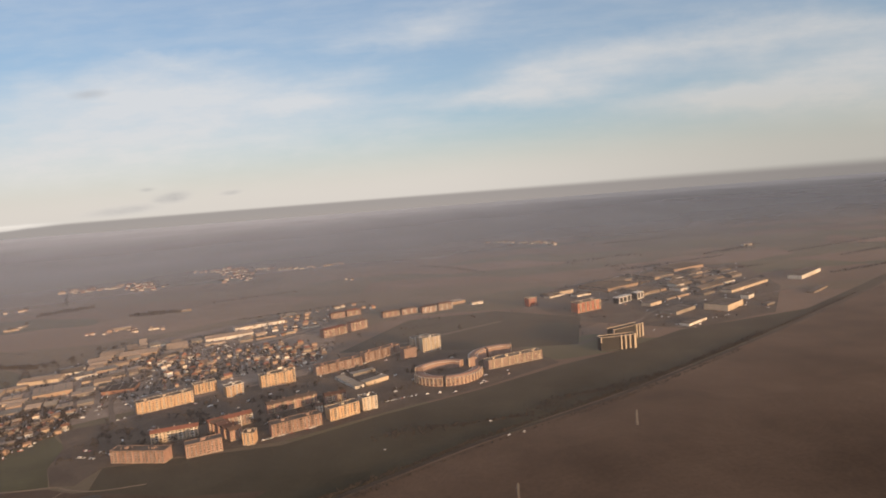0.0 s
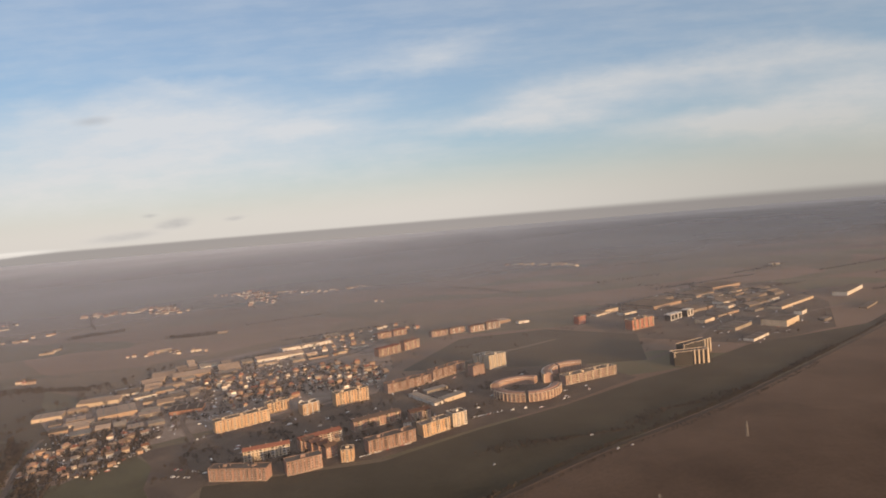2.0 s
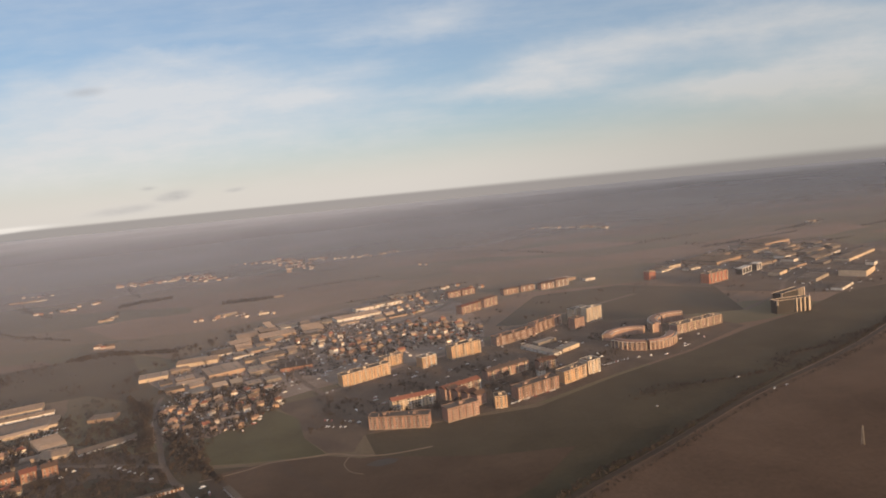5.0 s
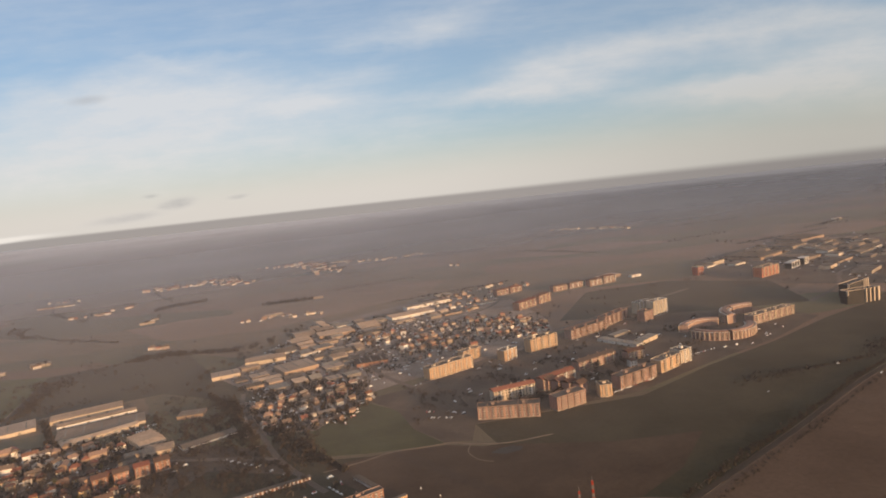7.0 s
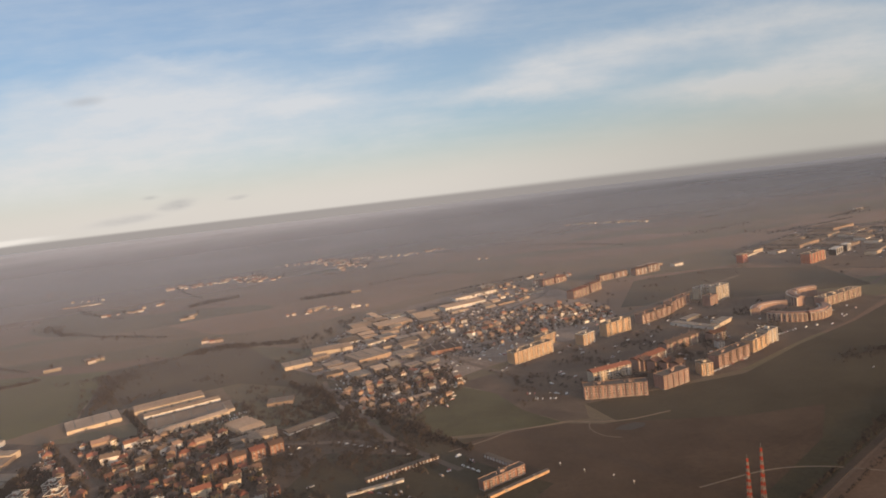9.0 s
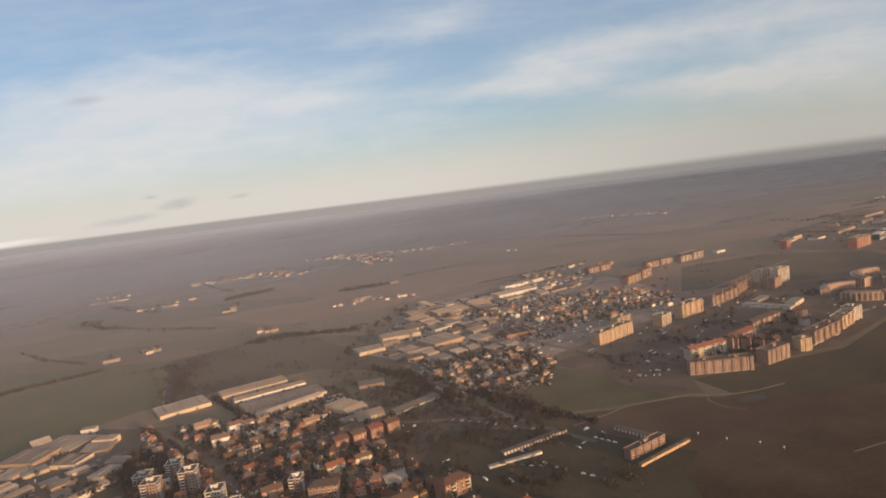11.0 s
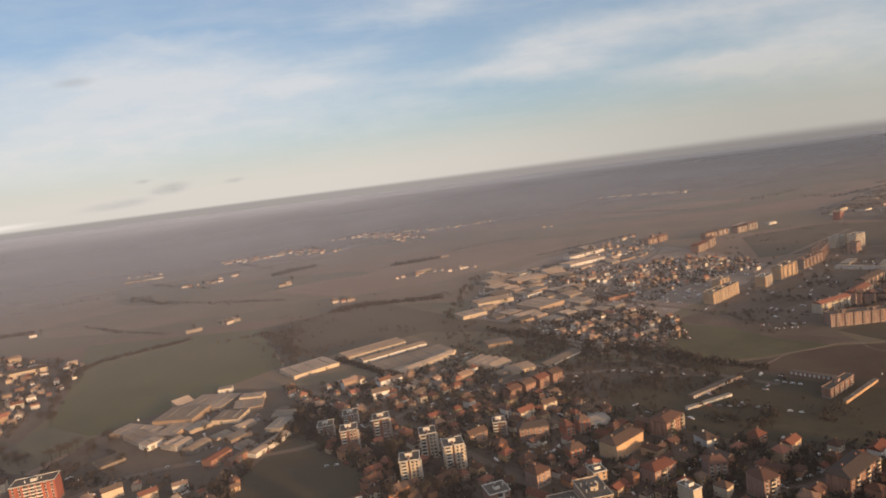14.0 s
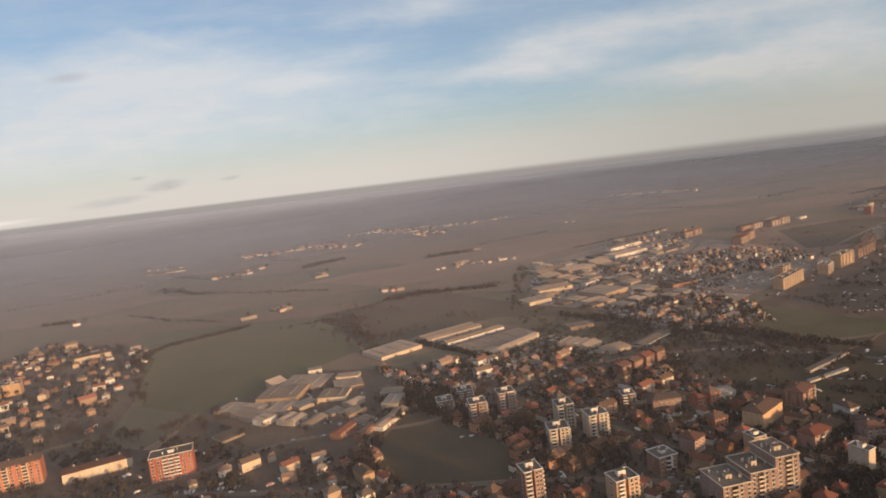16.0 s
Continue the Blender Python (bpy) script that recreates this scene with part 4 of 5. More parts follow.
# ---- works at the town's edge ----
WK = "works at the edge of town"
shed(-738, 441, 34, -31, 2.2, 16, "flat", 3, "low works hall with flat tan roof", WK, 80)
shed(-726, 431, 32, -47, 2.4, 13, "ridge", 2, "low works hall with tan roof", WK, 81)
shed(-701.8, 404.7, 9.5, 47.2, 3.5, 10, "flat", 1, "small works hall with white front", WK, 82, "white")
shed(-712.5, 445.8, 28.0, -14.9, 4.0, 25, "flat", 2, "works hall with broad flat roof", WK, 83)
shed(-702, 468, 32, -20.0, 2.6, 27, "flat", 2, "works hall with tan roof", WK, 84)
shed(-672, 433, 18, -14.0, 2.8, 18, "flat", 2, "works hall with cream front", WK, 85, "cream")
shed(-661, 446, 19, 6.0, 2.8, 20, "flat", 2, "works hall with tan roof", WK, 86)
shed(-707, 425, 17, -20.0, 2.2, 19, "flat", 2, "low works hall with tan roof", WK, 87)
shed(-683, 397, 12, 55.0, 3.0, 14, "ridge", 2, "low works hall with ridged roof", WK, 88)
shed(-672, 388, 15, 57.0, 3.0, 8, "ridge", 1, "narrow works hall with ridged roof", WK, 89)
shed(-632.2, 368.5, 28.8, 57.3, 2.6, 7, "ridge", 1, "long low row of white garages", WK, 90, "white")
shed(-655.0, 364.2, 15.6, 57.6, 4.2, 7, "ridge", 1, "red-roofed workshop with sunlit wall", WK, 91, "brick", "tiles")
shed(-644.0, 362.0, 14.0, 57.6, 3.4, 5, "ridge", 1, "red-roofed brick workshop with low walls", WK, 92, "brick", "tiles")
shed(-682.4, 495.4, 10.0, 3.8, 3.6, 7, "flat", 1, "small white-fronted hall with flat roof", WK, 93, "white")
shed(-661.1, 466.7, 15.8, -10.8, 4.2, 9, "flat", 1, "cream hall with bright front", WK, 94, "cream")
shed(-632, 398, 10, -20, 5.0, 17, "flat", 1, "olive-grey hall with flat roof", WK, 95, "concrete", "concrete")
shed(-632, 420, 14, -16, 4.0, 8, "saw", 2, "grey hall with saw-tooth roof", WK, 96, "concrete", "concrete")

slab(-905, 640, 30, 20, 6.0, 9, "cream", "cream", "gable", "window", "long pale village block under a tiled roof", "", 170, False)
slab(-950, 545, 26, 14, 7.0, 10, "yellow", "cream", "flat", "window", "pale ochre village block with flat roof", "", 171, False)
slab(-925, 560, 12, 14, 9.5, 9, "yellow", "cream", "flat", "window", "taller pale ochre village block", "", 172, False)

# ---- towers and larger houses of the town ----
TW = "tower blocks of the town"
tower(-555.4, 309.3, 9.4, -4, 11.6, 10, "cream", "white", "cream tower block with white balconies and flat roof", TW, 1)
tower(-543.9, 332.3, 8.2, 0, 13.0, 10, "cream", "white", "cream tower block with white roof edge", TW, 2)
tower(-533.6, 315.7, 9.6, 2, 12.2, 10, "cream", "white", "cream tower block with stacked balconies", TW, 3)
tower(-585.0, 356.2, 9.0, 0, 12.0, 10, "clay", "white", "clay-coloured tower block with white balcony edges", TW, 4)
tower(-567.4, 363.7, 9.0, 2, 12.4, 10, "clay", "white", "clay-coloured tower block with white balcony edges", TW, 5)
tower(-600, 382, 9.0, 0, 6.4, 10, "clay", "white", "clay-coloured tower block with white balconies", TW, 6)
tower(-586, 394, 8.6, 0, 6.4, 10, "clay", "white", "clay-coloured tower block with white balconies", TW, 7)
tower(-505.1, 343.1, 6.5, -6.8, 8.6, 8, "brick", "white", "small brick tower with white roof edge", TW, 8)
tower(-578.2, 267.1, 7.6, 7, 14.8, 9, "brick", "white", "brown brick tower with white-lined balconies", TW, 9)
tower(-546.0, 253.0, 9.5, 8.5, 12.0, 9, "yellow", "white", "yellow tower block with sunlit front", TW, 10)
BIG = "stepped tower of brick flats"
for x, y, ln, h, s in ((-511.5, 238.5, 12.0, 10.6, 1), (-499.2, 240.5, 10.5, 12.8, 2), (-488.4, 241.5, 10.0, 16.6, 3)):
    slab(x, y, ln, 3.0, h, 15, "tan", "cream", "flat", "mixed", "tall tan brick flats with grey flat roof", BIG, 100 + s, True, 1.6, "tower_block", "apartment tower")
    for k in range(5):
        post = thing("roof_vent", pose(x + 1.5 + k * (ln - 3) / 4, y + 5 + 5 * (k % 2), h + 0.15), "white vent pipe on a grey flat roof", "roof vent", "vents on the stepped tower")
        part("pipe", Geo().rod((0, 0, 0), (0, 0, 0.9), 0.16, 0, 6).mesh("pipe", "white"), post)
        part("cowl", Geo().rod((0, 0, 0.9), (0, 0, 1.15), 0.28, 0, 6).mesh("cowl", "white"), post)
slab(-748.2, 350.1, 20.3, 9.9, 12.6, 10, "red", "white", "flat", "centre", "red brick block of flats with white balconies and cornice", "", 110, True, 0.9)
slab(-797.4, 366.8, 32.5, 18.8, 5.4, 9, "cream", "cream", "gable", "window", "long low cream building under a brown tiled roof", "", 111, False, 1.4, "long_house", "building")
slab(-838.6, 366.9, 29.3, 15.6, 13.0, 10, "orange", "cream", "hip", "mixed", "orange block of flats with pale window bays", "", 112, True, 1.4)
slab(-456.5, 296.8, 20.7, 32.2, 7.6, 10, "yellow", "yellow", "hip", "window", "yellow block with sunlit blank front and hipped roof", "", 113, False)
slab(-493.6, 332.4, 15.0, -2.3, 7.5, 9, "clay", "clay", "hip", "window", "clay-coloured block of flats with hipped roof", "", 114)
slab(-469.9, 330.1, 5.1, 18.3, 5.4, 7, "orange", "cream", "hip", "window", "narrow orange house with hipped roof", "", 115)
slab(-462.5, 331.6, 5.7, 7.0, 6.9, 7, "orange", "cream", "hip", "window", "narrow orange house with hipped roof", "", 116)
slab(-425.9, 310.6, 14.9, 34.2, 8.0, 9, "brick", "cream", "hip", "mixed", "brown brick block with pale roof edge", "", 117)
slab(-415.5, 292.5, 6.0, 12.0, 5.2, 9, "white", "cream", "hip", "window", "house with a bright white front and brown hipped roof", "", 118, False)
slab(-388.0, 238.0, 24.0, 29.0, 8.2, 9, "brick", "cream", "hip", "mixed", "brown brick block of flats with pale pilasters and red tiles", "", 119)
slab(-474.5, 276.0, 6.0, 8.0, 7.6, 7, "yellow", "white", "flat", "window", "narrow tall yellow house with a sunlit front", "", 140)
slab(-445.5, 247.0, 4.5, 20.0, 9.4, 8, "cream", "white", "flat", "window", "narrow cream block of flats with a blank sunlit end", "", 141, False)
slab(-417.5, 246.0, 8.0, 14.0, 9.0, 9, "clay", "cream", "hip", "mixed", "pinkish block of flats with pale balconies", "", 142)
slab(-475.5, 305.5, 7.5, 10.0, 5.0, 7, "orange", "cream", "hip", "window", "orange house with a hipped tile roof", "", 143)
slab(-450.0, 271.0, 13.0, 24.0, 6.4, 8, "clay", "cream", "hip", "mixed", "long clay-coloured house under red tiles", "", 144)
slab(-428.0, 268.0, 8.0, -6.0, 7.2, 8, "tan", "cream", "hip", "window", "tan block of flats with hipped roof", "", 146)
slab(-520.0, 272.0, 9.0, 10.0, 8.2, 9, "brick", "white", "flat", "mixed", "brown block of flats with white balcony edges", "", 147)
slab(-497.0, 285.0, 8.0, 30.0, 6.8, 8, "clay", "cream", "hip", "window", "clay-coloured block of flats with red hipped roof", "", 148)
for i in range(4):
    slab(-485.0 + 10.2 * i, 390.7 + 5.8 * i, 8.6, 30.0, 6.6, 8, "brick", "white", "gable", "window", "brown brick row house with white windows", "brick row houses", 120 + i)
slab(-331.0, 323.5, 27.0, 29.3, 5.0, 4.5, "brick", "tan", "flat", "stripes", "brown brick terrace of flats with pale balconies", "", 125)
shed(-329.0, 315.0, 39.0, 29.8, 1.5, 2.0, "flat", 2, "long low yellow garden wall building", "", 126, "yellow", "flat")


def garage_row(x0, y0, x1, y1, count, label):
    ang, ln = math.degrees(math.atan2(y1 - y0, x1 - x0)), math.hypot(x1 - x0, y1 - y0)
    root = thing("garage_row", pose(x0, y0, 0, 0, 0, ang), label, "garages", "rows of garages")
    take(x0, y0, ln, 3.4, ang)
    part("wall", Geo().box(0, 0, -0.4, ln, 3.4, 1.7).mesh("wall", "brick"), root)
    part("roof", Geo().box(-0.15, -0.25, 1.7, ln + 0.15, 3.5, 1.9).mesh("roof", "flat"), root)
    for i in range(count):
        x = ln * (i + 0.5) / count
        part("garage_door", Geo().box(x - 0.22 * ln / count, -0.3, 0, x + 0.22 * ln / count, 0.02, 1.75).mesh("garage_door", "white"), root, None, "white garage door")


garage_row(-391.5, 351.5, -351.0, 370.5, 20, "long brown row of garages with white doors")
shed(-401, 338.5, 31, 16.0, 1.2, 2.2, "flat", 2, "low white-roofed lean-to by the garages", "", 145, "white", "concrete")
garage_row(-326.0, 364.0, -312.0, 344.5, 10, "short brown row of garages with white doors")
shed(-455, 335, 12, 20, 3.0, 10, "ridge", 1, "hall with a pale grey-blue tent roof", "", 160, "white", "concrete")

# ---- houses ----
def house(seed, w, d, h, hip, wing):
    rnd = random.Random(seed)
    root = thing("house", pose(0, 0, -60), "", "house")
    g = Geo().box(-w / 2, -d / 2, -0.4, w / 2, d / 2, h)
    if not hip:
        for x in (-w / 2, w / 2):
            s = 1 if x > 0 else -1
            tri = [(x, -d / 2, h), (x, d / 2, h), (x, 0, h + d * 0.28)]
            g.face(tri if s > 0 else tri[::-1])
    if wing:
        g.box(w * 0.1, -d / 2 - d * 0.45, -0.4, w / 2 - 0.1, -d / 2, h * 0.8)
    part("wall", g.mesh("wall", "house"), root)
    g = Geo()
    pitched(g, -w / 2, -d / 2, w / 2, d / 2, h + 0.1, d * 0.30 + 0.1, 0.3, d * 0.45 if hip else 0.0)
    if wing:
        pitched(g, w * 0.1, -d / 2 - d * 0.45, w / 2 - 0.1, -d / 2 + 0.2, h * 0.8 + 0.1, d * 0.14, 0.2, 0.6)
    top = part("roof", g.mesh("roof", "tiles"), root)
    part("chimney", Geo().box(w * 0.2, 0.3, h + 0.2, w * 0.2 + 0.45, 0.75, h + d * 0.3 + 0.7).box(w * 0.2 - 0.06, 0.24, h + d * 0.3 + 0.7, w * 0.2 + 0.51, 0.81, h + d * 0.3 + 0.8).mesh("chimney", "house"), top)
    floors = max(1, round(h / STOREY))
    for j in range(floors):
        for i in range(2):
            part("window", window_mesh, root, pose(w * (i - 0.5) * 0.5, -d / 2 - 0.01, 0.55 + j * STOREY))
    return root


SIZES = [(6.0, 5.0, 3.3, False), (7.0, 5.5, 3.6, True), (9.0, 5.2, 3.5, False), (6.5, 6.0, 5.0, True), (11.0, 6.0, 5.2, False), (5.0, 4.6, 2.3, False)]
KINDS = [
    (house(1, 6.0, 5.0, 3.3, False, False), "two-storey rendered house with red gabled tile roof"),
    (house(2, 7.0, 5.5, 3.6, True, False), "square rendered house with red hipped tile roof"),
    (house(3, 9.0, 5.2, 3.5, False, True), "long rendered house with a front wing and red tiles"),
    (house(4, 6.5, 6.0, 5.0, True, False), "tall rendered house with hipped tile roof"),
    (house(5, 11.0, 6.0, 5.2, False, False), "long three-storey rendered house with gabled tile roof"),
    (house(6, 5.0, 4.6, 2.3, False, False), "small single-storey house with gabled tile roof"),
]


# ---- trees ----
def tree(seed, h, spread, leaf):
    rnd = random.Random(seed)
    root = thing("tree", pose(0, 0, -60), "", "tree")
    g = Geo()
    g.rod((0, 0, -0.3), (0, 0, h * 0.55), h * 0.028, 0, 5, h * 0.014)
    tips = []
    for i in range(7):
        a = rnd.random() * 6.283
        z = h * (0.28 + 0.3 * rnd.random())
        tip = (math.cos(a) * spread * (0.4 + 0.4 * rnd.random()), math.sin(a) * spread * (0.4 + 0.4 * rnd.random()), z + h * 0.28)
        g.rod((0, 0, z), tip, h * 0.012, 0, 3, h * 0.004)
        tips.append(Vector(tip))
    part("trunk", g.mesh("trunk", "bark"), root)
    g = Geo()
    tips.append(Vector((0, 0, h * 0.8)))
    for i in range(110):
        c = tips[rnd.randrange(len(tips))] + Vector((rnd.gauss(0, 1), rnd.gauss(0, 1), rnd.gauss(0, 0.8))) * spread * 0.28
        c.z = max(h * 0.22, min(h, c.z))
        s = spread * (0.08 + 0.10 * rnd.random())
        u = Vector((rnd.gauss(0, 1), rnd.gauss(0, 1), rnd.gauss(0, 1))).normalized()
        w = u.orthogonal().normalized()
        q = u.cross(w)
        g.face([c + w * s, c + q * s * 0.8 + u * s * 0.3, c - w * s * 0.9], 0)
        g.face([c - q * s, c + u * s, c + w * s * 0.7], 0)
        g.face([c + u * s * 0.8, c - w * s, c - u * s * 0.7 + q * s * 0.5], 0)
    part("crown", g.mesh("crown", leaf), root)
    return root


TREES = [
    (tree(1, 6.5, 2.8, "twigs"), "bare brown winter tree with a wide crown"),
    (tree(2, 8.0, 3.0, "twigs"), "tall bare winter tree with dense twigs"),
    (tree(3, 5.0, 2.4, "leaf"), "small dark evergreen tree"),
    (tree(4, 7.5, 2.2, "leaf"), "tall narrow dark evergreen tree"),
    (tree(5, 4.0, 2.2, "twigs"), "low bare winter tree"),
]
chance = random.Random(77)


def plant(x, y, size=1.0, kinds=(0, 1, 2, 3, 4), group="trees of the town"):
    k = chance.choice(kinds)
    m = pose(x, y, 0, 0, 0, chance.random() * 360) @ Matrix.Scale(size * (0.8 + 0.45 * chance.random()), 4)
    if y > 470 or TREES_LEFT[0] <= 0 or size < 0.75:
        g = MANY.setdefault("trees", Geo())
        for piece in TREES[k][0].children:
            base = len(g.v)
            g.v += [tuple(m @ v.co) for v in piece.data.vertices]
            g.f += [tuple(i + base for i in p.vertices) for p in piece.data.polygons]
            g.m += [0] * len(piece.data.polygons)
        return None
    TREES_LEFT[0] -= 1
    ob = copy_thing(TREES[k][0], m)
    return tagged(ob, TREES[k][1], "tree", group)


HOUSES_LEFT, TREES_LEFT = [262], [240]
MANY = {}       # joined far houses and trees, by district


def joined(key, sizes, x, y, turn, scale=1.0):
    """One of many far houses, joined into its district's mesh."""
    w, d, h, hip = sizes
    g, m = MANY.setdefault(key, Geo()), pose(x, y, 0, 0, 0, turn) @ Matrix.Scale(scale, 4)
    one = Geo().box(-w / 2, -d / 2, -0.3, w / 2, d / 2, h, 0)
    if not hip:
        one.face([(-w / 2, d / 2, h), (-w / 2, -d / 2, h), (-w / 2, 0, h + d * 0.28)], 0), one.face([(w / 2, -d / 2, h), (w / 2, d / 2, h), (w / 2, 0, h + d * 0.28)], 0)
    pitched(one, -w / 2, -d / 2, w / 2, d / 2, h + 0.1, d * 0.30 + 0.1, 0.3, d * 0.45 if hip else 0.0, 1)
    one.box(w * 0.2, 0.3, h, w * 0.2 + 0.5, 0.8, h + d * 0.3 + 0.7, 0)
    for i in (-0.5, 0.5):
        one.box(w * i * 0.5 - 0.4, -d / 2 - 0.06, 0.6, w * i * 0.5 + 0.4, -d / 2 + 0.02, 1.5, 2)
    base = len(g.v)
    g.v += [tuple(m @ Vector(p)) for p in one.v]
    g.f += [tuple(i + base for i in f) for f in one.f]
    g.m += one.m


def settle(poly, ang, gap_x, gap_y, keep=0.85, group="", kinds=(0, 1, 2, 3, 5), trees=0.25, street=3, single=False):
    """Houses in rows along ang inside a plan, with a street after every few rows, and trees in the gardens."""
    cx, cy = sum(p[0] for p in poly) / len(poly), sum(p[1] for p in poly) / len(poly)
    c, s = math.cos(radians(ang)), math.sin(radians(ang))
    reach = max(math.hypot(p[0] - cx, p[1] - cy) for p in poly)
    for j in range(int(-reach / gap_y), int(reach / gap_y) + 1):
        for i in range(int(-reach / gap_x), int(reach / gap_x) + 1):
            u = i * gap_x + chance.uniform(-1.6, 1.6) + (j % 2) * gap_x * 0.4
            v = j * gap_y + (j // 2) * street + chance.uniform(-1.2, 1.2)
            x, y = cx + u * c - v * s, cy + u * s + v * c
            if not inside(x, y, poly):
                continue
            if chance.random() < keep and is_free(x, y, 2.6):
                k = chance.choice(kinds)
                turn = ang + chance.choice((0, 0, 0, 90)) + chance.uniform(-7, 7)
                if single and HOUSES_LEFT[0] > 0:
                    HOUSES_LEFT[0] -= 1
                    tagged(copy_thing(KINDS[k][0], pose(x, y, 0, 0, 0, turn) @ Matrix.Scale(chance.uniform(0.72, 1.0), 4)), KINDS[k][1], "house", group)
                else:
                    turn += chance.uniform(-14, 14)
                    x, y = x + chance.uniform(-2.2, 2.2), y + chance.uniform(-2.2, 2.2)
                    joined(group, SIZES[k], x, y, turn, chance.uniform(0.55, 1.05))
                TAKEN.append((x, y, math.cos(radians(turn)), math.sin(radians(turn)), 3.2, 2.8))
            if chance.random() < trees:
                tx, ty = x + chance.uniform(-5, 5), y + chance.uniform(-5, 5)
                if is_free(tx, ty, 0.8):
                    plant(tx, ty, 0.8)


TOWN = [(-634, 485), (-600, 470), (-558, 474), (-500, 462), (-487, 432), (-456, 385), (-430, 330), (-404, 290), (-350, 255), (-380, 215), (-470, 195), (-600, 250), (-655, 300), (-640, 350), (-600, 340), (-610, 420)]
settle([(-440, 300), (-400, 300), (-352, 275), (-325, 235), (-380, 180), (-480, 175), (-570, 215), (-470, 262)], 28, 13.5, 12.5, 0.9, "larger houses of the town", (1, 3, 3, 4, 4), 0.9, 2, True)
settle(TOWN, 30, 9.0, 8.4, 0.80, "houses of the town", (0, 0, 1, 1, 2, 3, 4, 5), 0.95, 3, True)
settle([(-1004, 700), (-972, 752), (-839, 656), (-822, 591), (-836, 551), (-805, 448), (-841, 430), (-940, 420), (-1010, 520)], 28, 14.5, 13, 0.62, "houses of the village", (0, 1, 2, 4, 5), 0.55)
settle([(-378, 737), (-312, 733), (-204, 775), (-145, 725), (-148, 640), (-197, 640), (-285, 600), (-316, 656)], 34, 11, 10, 0.75, "houses behind the flats", (0, 1, 2, 3, 5), 0.7)
settle([(-423, 516), (-378, 556), (-340, 549), (-325, 502), (-345, 457), (-395, 456)], 30, 10.5, 10.5, 0.85, "houses by the park", (0, 1, 2, 5), 0.6)
settle([(-760, 330), (-700, 360), (-640, 340), (-640, 300), (-700, 280), (-780, 300)], 20, 13, 13, 0.7, "houses near the red flats", (1, 3, 4), 0.5)
settle([(-230, 800), (-170, 880), (-110, 960), (-150, 1000), (-230, 960), (-290, 860)], 34, 15, 15, 0.6, "houses at the edge", (0, 1, 2, 5), 0.2)


# ---- workshops, packed along one direction ----
def yards(poly, ang, gap, keep, group, lo=9, hi=26, tall=(1.6, 3.2)):
    cx, cy = sum(p[0] for p in poly) / len(poly), sum(p[1] for p in poly) / len(poly)
    c, s = math.cos(radians(ang)), math.sin(radians(ang))
    reach = max(math.hypot(p[0] - cx, p[1] - cy) for p in poly)
    v, row = -reach, 0
    while v < reach:
        u = -reach
        deep = chance.uniform(gap * 0.7, gap * 1.2)
        while u < reach:
            ln = chance.uniform(lo, hi)
            x, y = cx + u * c - v * s, cy + u * s + v * c
            mx, my = x + c * ln / 2 - s * deep / 2, y + s * ln / 2 + c * deep / 2
            if inside(mx, my, poly) and chance.random() < keep and is_free(mx, my, min(ln, deep) * 0.45):
                k = chance.choice(("flat", "flat", "ridge", "ridge", "saw"))
                text = {"flat": "low workshop with a flat felted roof", "ridge": "low workshop with a ridged sheet roof", "saw": "low workshop with a saw-tooth roof"}[k]
                shed(x, y, ln, ang + chance.uniform(-3, 3), chance.uniform(*tall), deep, k, chance.choice((1, 2, 3)), text, group, chance.randrange(999), "shedwall", "flat" if group == BP else chance.choice(("sheet", "sheet", "flat", "concrete")))
            elif inside(mx, my, poly) and is_free(mx, my, 1.0) and chance.random() < 0.5:
                plant(mx, my, 0.8)
            u += ln + chance.uniform(2, 5)
        v += deep + chance.uniform(2.5, 6)
        row += 1


# undergrowth and garden trees that fill the gaps of the town
for poly, number in ((TOWN, 1000), ([(-660, 300), (-560, 330), (-590, 400), (-640, 420), (-680, 350)], 130), ([(-460, 400), (-385, 420), (-330, 370), (-340, 300), (-420, 290)], 40), ([(-860, 440), (-740, 400), (-640, 330), (-700, 290), (-860, 330)], 170), ([(-430, 560), (-400, 450), (-340, 360), (-400, 420)], 60)):
    xs, ys = [p[0] for p in poly], [p[1] for p in poly]
    for i in range(number):
        x, y = chance.uniform(min(xs), max(xs)), chance.uniform(min(ys), max(ys))
        if inside(x, y, poly) and is_free(x, y, 0.3):
            plant(x, y, chance.choice((0.5, 0.6, 0.7, 0.74)))

# larger works first
WS = "workshops of the industrial quarter"
shed(-483, 612, 26, 20, 3.4, 20, "flat", 2, "flat works hall with tan roof", WS, 200, "cream")
shed(-462, 652, 40, 14, 4.4, 20, "ridge", 2, "broad works hall with tan ridged roof", WS, 201, "cream")
shed(-412, 600, 34, 30, 4.0, 34, "flat", 3, "broad works hall with flat tan roof", WS, 202)
shed(-345, 600, 30, 12, 3.6, 22, "flat", 3, "works hall with reddish roof", WS, 203, "brick", "tiles")
shed(-400, 742, 42, 20, 4.0, 26, "ridge", 3, "works hall with pale ridged roof", WS, 204)
shed(-408, 664, 22, 33, 3.4, 6, "flat", 2, "narrow white works hall", WS, 205, "white")
shed(-300, 862, 70, 30, 4.2, 12, "flat", 4, "very long narrow hall with white front", WS, 206, "white")
shed(-318, 802, 60, 24, 4.4, 22, "ridge", 3, "long hall with pale roof and bright end", WS, 207, "white")
yards([(-483, 620), (-452, 695), (-418, 831), (-351, 819), (-318, 740), (-318, 640), (-325, 570), (-335, 530), (-395, 556), (-438, 575)], 27, 14, 0.85, WS)
